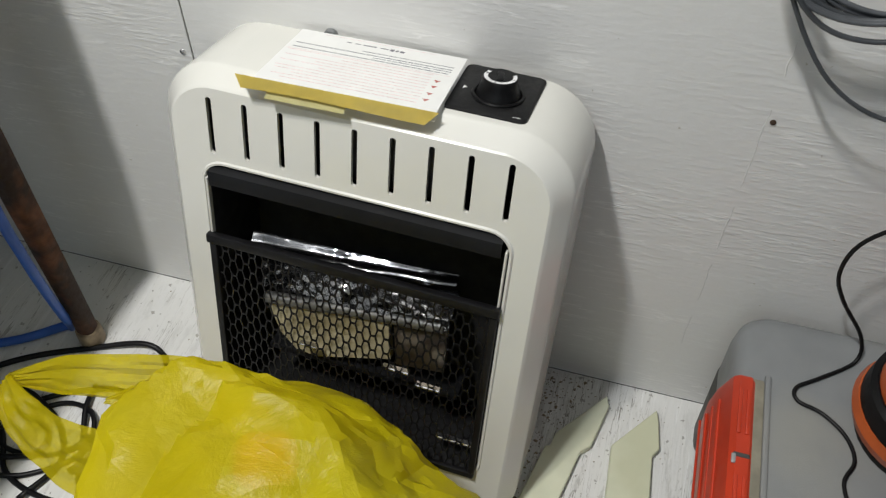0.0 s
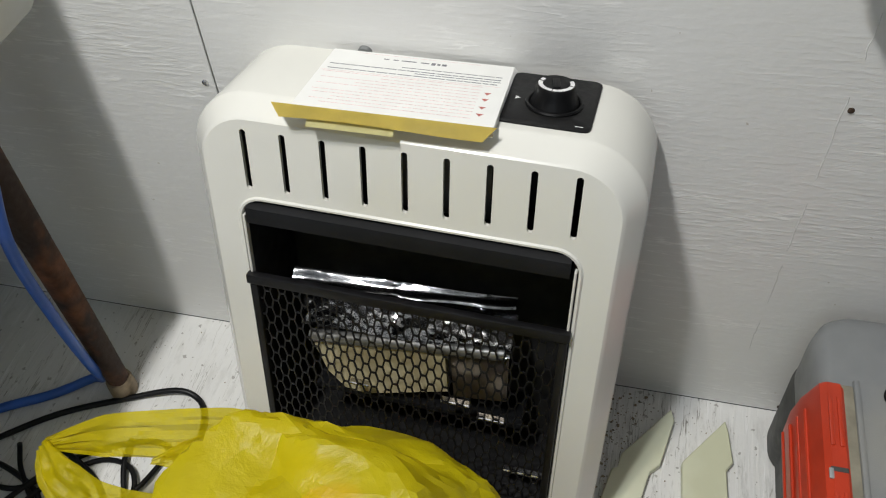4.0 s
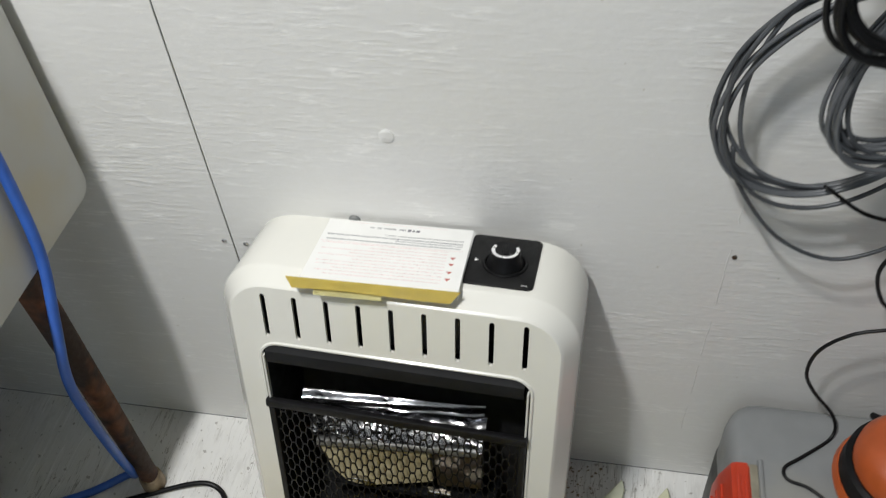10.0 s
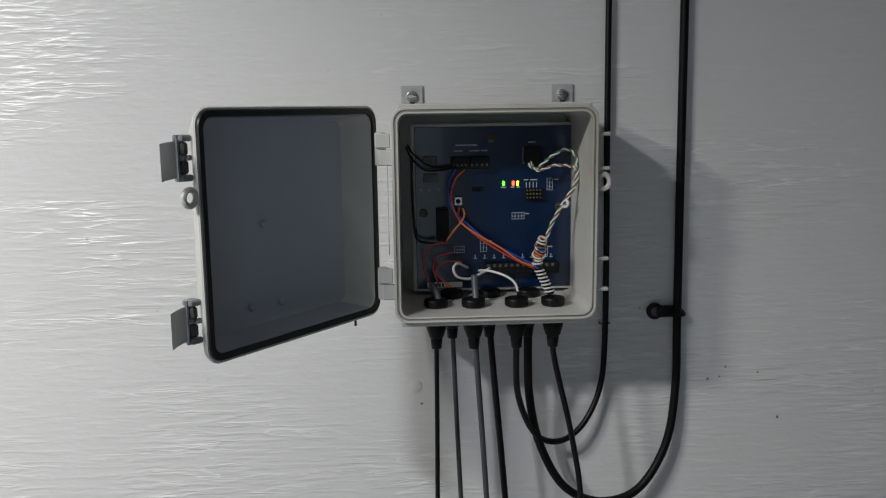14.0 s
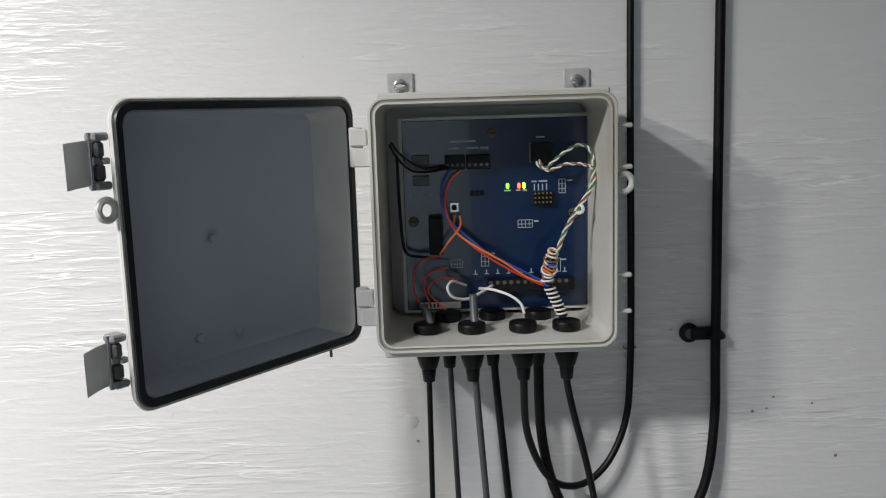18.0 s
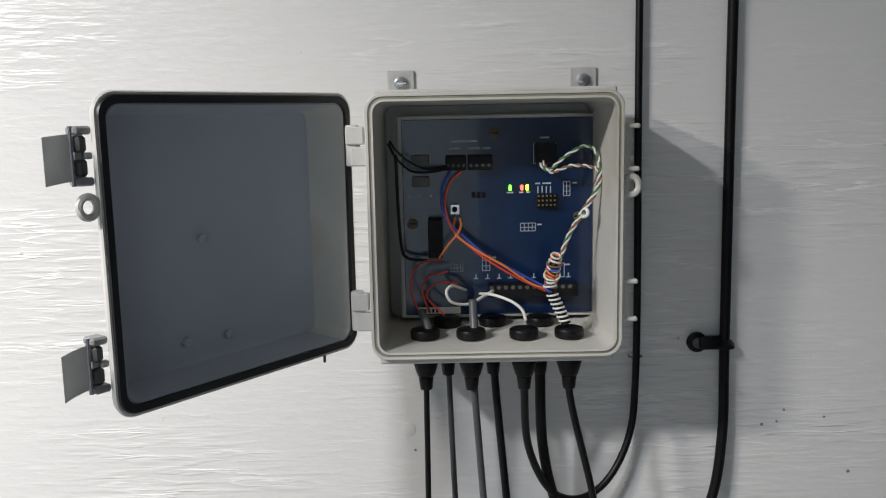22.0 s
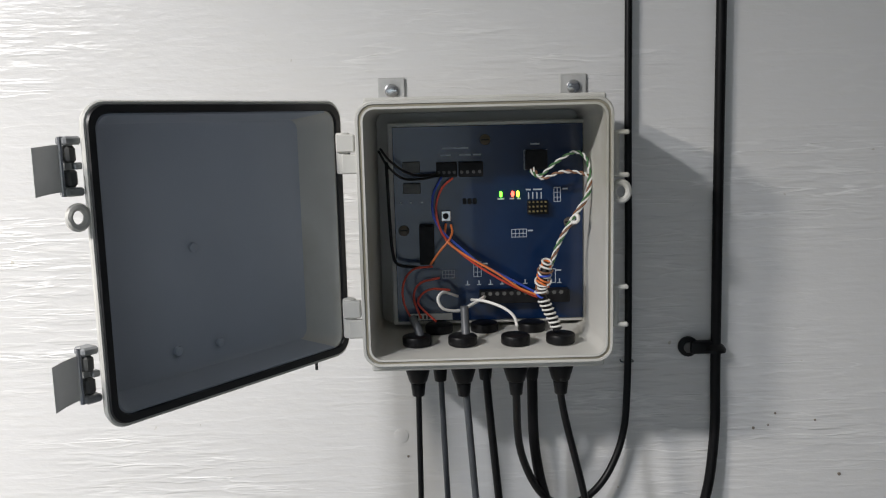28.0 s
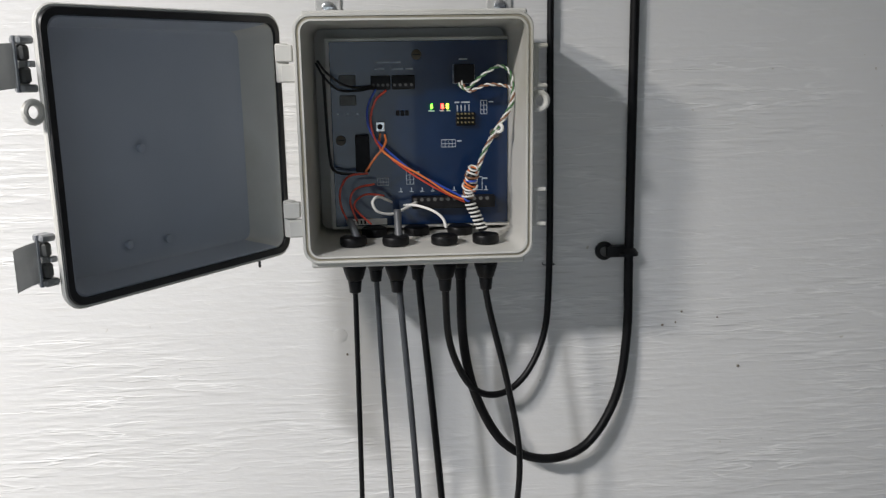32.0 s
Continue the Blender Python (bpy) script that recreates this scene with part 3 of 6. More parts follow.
# a thin painted crease that runs down the wall, broken here and there
for k, (z0, z1) in enumerate(((1.05, 1.17), (0.90, 1.02), (0.545, 0.60), (0.40, 0.52), (0.30, 0.385), (0.21, 0.29), (0.12, 0.19))):
    bm = bmesh.new()
    rng = random.Random(k)
    rows = []
    for i in range(9):
        z, x = z0 + (z1 - z0) * i / 8, CREASE + rng.uniform(-0.0008, 0.0008)
        rows.append([bm.verts.new((x + a, d, z)) for a, d in ((-0.0018, 0.0010), (-0.0003, -0.00055 if 0 < i < 8 else 0.0008), (0.0014, 0.0010))])
    for a, b_ in zip(rows, rows[1:]):
        for j in range(2):
            bm.faces.new((a[j], a[j + 1], b_[j + 1], b_[j]))
    bmesh.ops.recalc_face_normals(bm, faces=bm.faces[:])
    part("paint_crease", bm, WALL, wall)

part("paint_crack", tube([(-0.0352, -0.0001, 1.716), (-0.0338, -0.0003, 1.708), (-0.0345, -0.0002, 1.701), (-0.0308, -0.0003, 1.695), (-0.0302, -0.0001, 1.688)], 0.0006, 5, 3), SEAM, wall, "dark crack in the paint")

# ---------------------------------------------------------------- gas heater
def plate(outer, holes, y, depth, bm=None):
    """A flat sheet in the x-z plane with holes, and rims that go depth into each hole."""
    from mathutils import geometry
    pts, edges = [], []
    for loop in (outer, *holes):
        k = len(pts)
        pts += [Vector(q) for q in loop]
        edges += [(k + i, k + (i + 1) % len(loop)) for i in range(len(loop))]
    verts, _, faces, *_ = geometry.delaunay_2d_cdt(pts, edges, [], 1, 1e-6)

    def inside(p, loop):
        hit = False
        for i in range(len(loop)):
            (ax, ay), (bx, by) = loop[i - 1], loop[i]
            if (ay > p.y) != (by > p.y) and p.x < (bx - ax) * (p.y - ay) / (by - ay) + ax:
                hit = not hit
        return hit

    own = bmesh.new()
    vs = [own.verts.new((v.x, y, v.y)) for v in verts]
    for f in faces:
        c = sum((verts[i] for i in f), Vector((0, 0))) / len(f)
        if inside(c, outer) and not any(inside(c, h) for h in holes):
            own.faces.new([vs[i] for i in f])
    for h in holes:
        a = [own.verts.new((q[0], y, q[1])) for q in h]
        b = [own.verts.new((q[0], y + depth, q[1])) for q in h]
        for i in range(len(h)):
            j = (i + 1) % len(h)
            own.faces.new((a[i], a[j], b[j], b[i]))
    bmesh.ops.remove_doubles(own, verts=own.verts[:], dist=1e-6)
    bmesh.ops.recalc_face_normals(own, faces=own.faces[:])
    for f in own.faces:
        if abs(f.normal.y) > 0.9 and f.normal.y > 0:
            f.normal_flip()
    return merged(own, bm)


def shifted(loop, dx, dz):
    return [(x + dx, z + dz) for x, z in loop]


HEATER = pose(-0.068, -0.246, 0.0, -12.5, 0, -2.4)
HW, HH, HD = 0.416, 0.546, 0.128
heater = empty("gas_heater", HEATER, "cream enamelled gas heater with black hexagon guard, leaning on wall", "heater")
loops = []
for v, inset in ((HD, 0.0), (0.0245, 0.0), (0.0220, 0.0004), (0.0195, 0.0020), (0.0036, 0.0150), (0.0014, 0.0168), (0.0, 0.0190)):
    rr = round_rect(HW - 2 * inset, HH - 1.65 * inset, 0.062 - inset * 0.8, 9)
    loops.append([(x - 0.0035, v, z + HH / 2 - 0.0 * inset) for x, z in rr])
bm = loft(loops, cap_last=False)
face = [(x, z) for x, _, z in loops[-1]]
OPEN_X, OPEN_W, OPEN_Z0, OPEN_Z1 = -0.003, 0.318, 0.095, 0.447
hole = shifted(round_rect(OPEN_W, OPEN_Z1 - OPEN_Z0, 0.022, 6), OPEN_X, (OPEN_Z0 + OPEN_Z1) / 2)
slots = [shifted(round_rect(0.0058, 0.062, 0.0028, 4), -0.1505 + k * 0.0372, 0.4895 + 0.0004 * k) for k in range(9)]
plate(face, [hole, *slots], 0.0, 0.004, bm)
bmesh.ops.remove_doubles(bm, verts=bm.verts[:], dist=1e-5)
part("housing", bm, ENAMEL, heater, "cream enamelled sheet-steel housing", sharp=24)
trim = [(x, -0.0002, z) for x, z in shifted(round_rect(OPEN_W + 0.004, OPEN_Z1 - OPEN_Z0 + 0.004, 0.024, 6), OPEN_X, (OPEN_Z0 + OPEN_Z1) / 2)]
part("opening_rim", tube(trim, 0.0022, 6, closed=True, line=True), ENAMEL, heater)
# the firebox behind the opening
bm = bmesh.new()
ring = [[(x, v, z) for x, z in shifted(round_rect(OPEN_W + 0.002, OPEN_Z1 - OPEN_Z0 + 0.002, 0.012, 3), OPEN_X, (OPEN_Z0 + OPEN_Z1) / 2)] for v in (0.0045, 0.105)]
loft(ring, cap_first=False, bm=bm)
part("firebox", bm, CAVITY, heater, "black firebox")
part("slot_backing", box(-0.17, 0.17, 0.05, 0.052, 0.452, 0.525), CAVITY, heater)
part("inner_baffle", box(-0.035, 0.07, 0.022, 0.024, 0.452, 0.52), PLATE_GREY, heater, "bare grey inner sheet")
bm = bmesh.new()
loft([[(s * 0.152 + OPEN_X, v, z) for s in (-1, 1) for _ in (0,)] + [(s * 0.152 + OPEN_X, v + 0.0015, z - 0.0005) for s in (1, -1)] for v, z in ((0.004, 0.4445), (-0.006, 0.440), (-0.0075, 0.432), (-0.006, 0.4235), (0.012, 0.417), (0.05, 0.41))], bm=bm)
part("hood", bm, HOOD, heater, "dark grey bent deflector hood")
for s in (-1, 1):
    part("side_bracket", box(OPEN_X + s * 0.1565 - 0.0012, OPEN_X + s * 0.1565 + 0.0012, -0.004, 0.003, 0.358, 0.430, 0.0008, 1), ENAMEL, heater)
# hexagon guard
GX0, GX1, GZ0, GZ1 = -0.158, 0.151, 0.103, 0.352
CX_, HZ_, FLAT, WIDE = 0.0077, 0.0212, 0.0024, 0.0053
bm = bmesh.new()
cell = [(FLAT, 0.5), (WIDE, 0), (FLAT, -0.5), (-FLAT, -0.5), (-WIDE, 0), (-FLAT, 0.5)]
col, x = 0, GX0 + 0.005
while x < GX1 - 0.003:
    z = GZ0 + 0.004 + (HZ_ / 2 if col % 2 else 0)
    while z < GZ1 + 0.004:
        rings = []
        for kx, kz, v in ((1, 1, -0.004), (0.80, 0.90, -0.004), (0.80, 0.90, -0.0028)):
            rings.append([bm.verts.new((x + a * kx, v, z + b * HZ_ * kz)) for a, b in cell])
        for a, b in zip(rings, rings[1:]):
            for k in range(6):
                bm.faces.new((a[k], b[k], b[(k + 1) % 6], a[(k + 1) % 6]))
        z += HZ_
    x += CX_
    col += 1
guard = empty("guard", Matrix(), "black perforated guard", "")
del guard["label"]
guard.parent = heater
part("mesh_sheet", bm, BLACK_STEEL, guard, "black sheet with hexagonal holes", smooth=False)
part("top_rail", box(GX0 - 0.006, GX1 + 0.006, -0.010, -0.001, 0.3505, 0.3620, 0.002), BLACK_STEEL, guard)
part("bottom_rail", box(GX0 - 0.004, GX1 + 0.004, -0.008, -0.001, 0.097, 0.106, 0.002), BLACK_STEEL, guard)
for x in (GX0, GX1):
    part("side_rail", box(x - 0.004, x + 0.004, -0.0075, -0.001, 0.106, 0.349, 0.0015), BLACK_STEEL, guard)


def sheet(nx, nz, fn, thick=0.0008):
    """A thin curved sheet; fn gives a place for (s, t) in 0..1."""
    own = bmesh.new()
    grid = [[own.verts.new(fn(i / nx, j / nz)) for j in range(nz + 1)] for i in range(nx + 1)]
    for i in range(nx):
        for j in range(nz):
            own.faces.new((grid[i][j], grid[i + 1][j], grid[i + 1][j + 1], grid[i][j + 1]))
    res = bmesh.ops.solidify(own, geom=own.faces[:], thickness=thick)
    bmesh.ops.recalc_face_normals(own, faces=own.faces[:])
    return own


def crinkle(p, k, amp):
    return amp * noise.fractal(Vector(p) * k, 0.8, 2.0, 3)


def rough_at(s):
    """How crumpled the reflector is along its length: smooth where it was rolled."""
    return max(0.10, 1 - abs(s - 0.10) / 0.14, 0.9 - abs(s - 0.46) / 0.10, 0.8 - abs(s - 0.86) / 0.10)


def flange_at(s, t):
    u = -0.136 + s * 0.232
    z = 0.3388 - 0.006 * s - t * (0.0116 - 0.0050 * s)
    v = 0.050 + 0.014 * s ** 3 - 0.006 * (1 - s) ** 4 - t * (0.015 - 0.004 * s) + 0.0010 * math.sin(19 * s) * t
    k = rough_at(s) * (1.6 if 0.3 < s < 0.7 else 0.6)
    return (u, v + k * (crinkle((u, v, z), 60, 0.0012) + crinkle((u, v, z), 150, 0.0008)), z + 0.4 * k * crinkle((u + 3, v, z), 50, 0.0016) + 0.0007 * math.sin(t * 7 + s * 3))


def reflector_at(s, t):
    u = -0.139 + 0.008 * t + s * (0.236 - 0.008 * t)
    z = 0.297 + 0.008 * s - 0.026 * t
    v = 0.072 - 0.040 * t
    k = max(0.3, rough_at(s))
    return (u, v + k * (crinkle((u, v, z), 60, 0.0020) + crinkle((u, v, z), 150, 0.0011)), z + k * crinkle((u + 3, v, z), 50, 0.0016) + 0.0010 * math.sin(u * 60))


part("reflector_flange", sheet(90, 8, flange_at, 0.0005), FOIL, heater, "bright rolled edge of the reflector")
part("reflector", sheet(90, 24, reflector_at, 0.0005), FOIL, heater, "polished, partly crumpled metal reflector")


def slab(corners, v, depth):
    """A flat piece given by its corners in the x-z plane."""
    return loft([[(a, v, b) for a, b in corners], [(a, v + depth, b) for a, b in corners]])


part("burner_plaque", slab([(-0.120, 0.246), (0.028, 0.266), (0.033, 0.210), (-0.060, 0.180), (-0.086, 0.183), (-0.105, 0.204)], 0.034, 0.010), CERAMIC, heater, "cream ceramic burner plaque", smooth=False)
part("burner_plaque", slab([(0.034, 0.266), (0.096, 0.278), (0.097, 0.210), (0.039, 0.202)], 0.036, 0.010), DULL, heater, "dark burner plate", smooth=False)
part("burner_bar", tube([(-0.122, 0.036, 0.252), (-0.02, 0.036, 0.266), (0.092, 0.036, 0.279)], 0.0075, 12), PLATE_GREY, heater, "dull grey burner bar")
part("burner_tray", box(-0.125, 0.115, 0.04, 0.09, 0.166, 0.174, 0.002), HOOD, heater)
for u0, u1, z in ((-0.072, -0.05, 0.213), (0.03, 0.062, 0.214), (0.07, 0.10, 0.20), (0.10, 0.15, 0.125)):
    part("bright_clip", box(u0, u1, 0.012, 0.02, z, z + 0.004, 0.001, 1), ZINC, heater, "bright metal clip")
# control plate and knob on the top
PX, PV = 0.1075, 0.079
rr = round_rect(0.080, 0.094, 0.007, 4)
top = HH
bm = loft([[(PX + x, PV + y, top - 0.002) for x, y in rr], [(PX + x, PV + y, top + 0.0016) for x, y in rr], [(PX + x * 0.975, PV + y * 0.975, top + 0.0024) for x, y in rr]])
cplate = part("control_plate", bm, BLACK_PLASTIC, heater, "black control plate")
KN = pose(0.1115, 0.073, top + 0.0024, 0, 0, 0) @ Matrix.Diagonal((0.85, 0.85, 0.76, 1.0))
bm = tube([(0.0278 * math.cos(a), 0.0278 * math.sin(a), 0.0014) for a in (math.tau * k / 32 for k in range(32))], 0.0022, 6, closed=True, line=True)
part("bezel_ring", moved(bm, KN), BLACK_PLASTIC, cplate)
bm = loft([[(r * (1 + (0.010 if q % 2 else 0)) * math.cos(math.tau * q / 48), r * (1 + (0.010 if q % 2 else 0)) * math.sin(math.tau * q / 48), z) for q in range(48)] for r, z in ((0.0250, 0.0), (0.0240, 0.004), (0.0222, 0.009), (0.0206, 0.016), (0.0202, 0.0225), (0.0192, 0.0245))])
knob = part("knob", moved(bm, KN), BLACK_PLASTIC, heater, "black ribbed control knob", sharp=50)
part("grip", moved(box(-0.0038, 0.0038, -0.0105, 0.0105, 0.0235, 0.0262, 0.0012), KN @ pose(0, 0, 0, 0, 0, 12)), BLACK_PLASTIC, knob)
bm = bmesh.new()
for a0, a1 in ((148, 166), (172, 262), (265, 348), (352, 392)):
    n = 8
    o = [bm.verts.new((0.0182 * math.cos(math.radians(a0 + (a1 - a0) * k / n)), 0.0182 * math.sin(math.radians(a0 + (a1 - a0) * k / n)), 0.0249)) for k in range(n + 1)]
    i_ = [bm.verts.new((0.0138 * math.cos(math.radians(a0 + (a1 - a0) * k / n)), 0.0138 * math.sin(math.radians(a0 + (a1 - a0) * k / n)), 0.0249)) for k in range(n + 1)]
    for k in range(n):
        bm.faces.new((o[k], o[k + 1], i_[k + 1], i_[k]))
part("dial_print", moved(bm, KN), MARK_WHITE, knob, "worn white dial marks")
bm = bmesh.new()
bm.faces.new([bm.verts.new(q) for q in ((0.077, 0.078, top + 0.0026), (0.0815, 0.075, top + 0.0026), (0.077, 0.072, top + 0.0026))])
part("pointer_mark", bm, MARK_WHITE, cplate)
for v in (0.037,):
    part("print_bar", box(0.134, 0.141, v, v + 0.0010, top + 0.0024, top + 0.0026), MARK_WHITE, cplate)

# the manual on top of the heater
manual = empty("instruction_booklet", HEATER @ pose(-0.0165, 0.062, top + 0.0012, 0, 0, 3.0), "open white instruction booklet with yellow cover lying on the heater", "booklet")


for k in range(4):
    bm = box(-0.0885 + 0.0006 * k, 0.0885 - 0.0009 * k, -0.064 + 0.0012 * k, 0.062 - 0.0008 * k, 0, 0.0006)
    part("page", moved(bm, Matrix.Translation((0, 0.062, 0.0004 + 0.0012 * k)) @ pose(0, 0, 0, -0.35 * k, 0, 0.4 * (k - 3)) @ Matrix.Translation((0, -0.062, 0))), PAPER, manual, smooth=False)


def cover_at(s, t):
    w = 0.192
    x = -0.103 + w * s + 0.010 * t * (1 - 2 * s)
    return (x, -0.063 - 0.010 * t, 0.0085 - 0.0075 * t + 0.0015 * math.sin(s * 5) * t)


part("cover_flap", sheet(14, 4, cover_at, 0.0006), PAPER_YELLOW, manual, "folded yellow cover edge")


def under_at(s, t):
    return (-0.070 + 0.075 * s, -0.066 - 0.0085 * t, 0.0010 - 0.0055 * t)


part("under_leaf", sheet(10, 3, under_at, 0.0005), PAPER_PALE, manual, "pale yellow lower leaf")


def printed(x0, x1, y, h, mat):
    """A printed line on the top page."""
    bm = box(x0, x1, y, y + h, 0.00062, 0.00070)
    part("print_line", moved(bm, Matrix.Translation((0, 0.062, 0.0040)) @ pose(0, 0, 0, -1.05, 0, 0) @ Matrix.Translation((0, -0.062, 0))), mat, manual, smooth=False)


printed(-0.060, 0.055, 0.0555, 0.0004, INK_RED)
for x0, x1 in ((-0.035, -0.030), (-0.026, -0.021), (-0.018, -0.004), (0.000, 0.008)):
    printed(x0, x1, 0.0465, 0.0018, INK_GREY)
printed(0.010, 0.014, 0.0445, 0.0050, INK_GREY)
printed(0.0155, 0.0185, 0.0455, 0.0034, INK_GREY)
printed(0.020, 0.0245, 0.0450, 0.0042, INK_GREY)


def words(x0, x1, y, h, mat, seed):
    """A printed line broken into words."""
    rng = random.Random(seed)
    x = x1
    while x > x0 + 0.004:
        w = min(rng.uniform(0.004, 0.016), x - x0)
        printed(x - w, x, y, h, mat)
        x -= w + 0.0011


words(-0.015, 0.078, 0.0330, 0.0012, INK_GREY, 1)
words(-0.084, 0.078, 0.0270, 0.0014, INK_GREY, 2)
words(0.000, 0.078, 0.0225, 0.0013, INK_GREY, 3)
words(-0.084, 0.076, 0.0175, 0.0014, INK_GREY, 4)
for i_ in range(11):
    words((-0.082, -0.03, -0.08, -0.05, -0.082, -0.04, -0.08, -0.078, -0.06, -0.08, -0.07)[i_], 0.064, 0.0105 - 0.0060 * i_, 0.0010, INK_RED, 10 + i_)
printed(-0.086, 0.0795, 0.0135, 0.0005, INK_RED)
for y in (-0.004, -0.016, -0.031, -0.044):
    bm = bmesh.new()
    bm.faces.new([bm.verts.new(q) for q in ((0.0672, y + 0.0048, 0.00066), (0.0705, y, 0.00066), (0.0738, y + 0.0048, 0.00066))])
    part("warning_triangle", moved(bm, Matrix.Translation((0, 0.062, 0.0040)) @ pose(0, 0, 0, -1.05, 0, 0) @ Matrix.Translation((0, -0.062, 0))), RED_MARK, manual, smooth=False)


# ---------------------------------------------------------------- yellow carrier bag
bag = empty("carrier_bag", pose(-0.075, -0.44, 0.0), "crumpled yellow plastic carrier bag full of packets on the floor", "bag")
bm = bmesh.new()
bmesh.ops.create_icosphere(bm, subdivisions=6, radius=1)
FACETS = []
for count in (46, 130, 420):
    dirs = np.random.RandomState(count).normal(size=(count, 3))
    FACETS.append(dirs / np.linalg.norm(dirs, axis=1)[:, None])
for v in bm.verts:
    d = v.co.normalized()
    e = 0.64 if d.x < 0 else 0.64 + 0.2 * min(1.0, d.x * 1.6)
    q = Vector([math.copysign(abs(c) ** e, c) for c in d])
    p = Vector((q.x * (0.205 if d.x > 0 else 0.145), q.y * 0.172, 0.163 + q.z * 0.198))
    # flat facets of film with sharp creases between them, at three sizes
    fold = noise.noise(Vector((d.x * 1.3, d.y * 2.4, d.z * 1.6)) + Vector((1.3, 4, 0.2)))
    wd = (d + 0.18 * noise.noise_vector(d * 1.6)).normalized()
    big, mid, small = (max(FACETS[k] @ np.array(wd)) for k in range(3))
    # sharp creases that run from the gathered handle outwards
    run = Vector((d.x * 2.0, d.y * 5.5, d.z * 5.0)) + 0.5 * noise.noise_vector(d * 2.2)
    crease = (1 - abs(noise.noise(run))) ** 5 * 0.006 + (1 - abs(noise.noise(run * 2.3 + Vector((7, 2, 5))))) ** 7 * 0.003
    crease *= 0.35 + 0.65 * max(0.0, min(1.0, 0.55 + noise.noise(d * 2.6 + Vector((3, 1, 8)))))
    p += d * (0.012 * fold + 0.20 * (1 / big - 1) - 0.26 * (1 / mid - 1) + 0.30 * (1 / small - 1) + crease - 0.003)
    gather = max(0.0, -d.x) * max(0.0, d.z + 0.3)
    p.x -= 0.02 * gather ** 2
    p.z -= 0.03 * gather ** 2
    p.z -= 0.10 * max(0.0, d.x - 0.2) ** 2 * (d.z > 0)
    if p.z < 0.003:
        p.z = 0.003
    v.co = p
part("bag_body", bm, BAG, bag, "translucent crumpled yellow film", sharp=16)


def ribbon(points, widths, across, wave, seed):
    """A crumpled band of film along a smooth line."""
    path = smoothed(points, 12)
    n = len(path)
    k = 14
    own = bmesh.new()
    rows = []
    for i, q in enumerate(path):
        s = i / (n - 1)
        w = np.interp(s * (len(widths) - 1), range(len(widths)), widths)
        ax = Vector(across[0]).lerp(Vector(across[1]), s).normalized()
        d = (path[min(i + 1, n - 1)] - path[max(i - 1, 0)]).normalized()
        up = d.cross(ax).normalized()
        rows.append([own.verts.new(q + ax * w * (j / k - 0.5) + up * wave * (0.9 * abs(noise.noise(Vector((s * 1.6 + seed, j * 0.33, seed)))) + 0.5 * abs(noise.noise(Vector((s * 5, j * 0.55, seed)))) - 0.3)) for j in range(k + 1)])
    for a, b in zip(rows, rows[1:]):
        for j in range(k):
            own.faces.new((a[j], a[j + 1], b[j + 1], b[j]))
    bmesh.ops.solidify(own, geom=own.faces[:], thickness=0.0006)
    bmesh.ops.recalc_face_normals(own, faces=own.faces[:])
    return own


part("handle_strap", ribbon([(0.0, 0.09, 0.29), (-0.075, 0.118, 0.310), (-0.131, 0.130, 0.290), (-0.20, 0.135, 0.260), (-0.28, 0.130, 0.238), (-0.340, 0.113, 0.230)], (0.04, 0.05, 0.052, 0.050, 0.042, 0.012), ((0.05, 0.72, 0.69), (-0.2, 0.72, 0.69)), 0.014, 1.7), BAG, bag, "upper strap of the torn-open handle", sharp=30)
part("handle_strap", ribbon([(-0.343, 0.112, 0.232), (-0.318, 0.090, 0.226), (-0.271, 0.066, 0.220), (-0.206, 0.052, 0.222), (-0.07, 0.05, 0.232)], (0.020, 0.042, 0.056, 0.075, 0.10), ((0.55, 0.6, 0.58), (0.15, 0.75, 0.64)), 0.016, 5.1), BAG, bag, "lower strap of the handle", sharp=180)
part("torn_scrap", ribbon([(-0.15, 0.118, 0.27), (-0.185, 0.116, 0.258), (-0.212, 0.108, 0.252)], (0.05, 0.028, 0.006), ((0.1, 0.72, 0.69), (0.2, 0.72, 0.69)), 0.008, 9.3), BAG, bag, sharp=180)
for name, mt, c, sz, r, lab in (("packet", PACK_RED, (-0.012, 0.075, 0.292), (0.060, 0.05, 0.060), (20, 10, 25), "orange-red food packet inside the yellow bag"),
                                ("packet", PACK_WHITE, (0.070, 0.050, 0.205), (0.13, 0.13, 0.13), (-15, 30, -10), "pale packet inside the yellow bag"),
                                ("packet", PACK_GREEN, (0.11, -0.06, 0.11), (0.08, 0.09, 0.10), (10, 0, 40), "greenish packet inside the yellow bag"),
                                ("packet", PACK_RED, (-0.02, -0.07, 0.13), (0.11, 0.10, 0.14), (0, 15, 60), "orange-red food packet inside the yellow bag")):
    bm = box(-sz[0] / 2, sz[0] / 2, -sz[1] / 2, sz[1] / 2, -sz[2] / 2, sz[2] / 2, 0.018, 3)
    ob = link(name, bm, mt, label=lab, category="packet", group="packets in the bag")
    ob.matrix_world = pose(-0.075, -0.44, 0) @ pose(*c, *r)

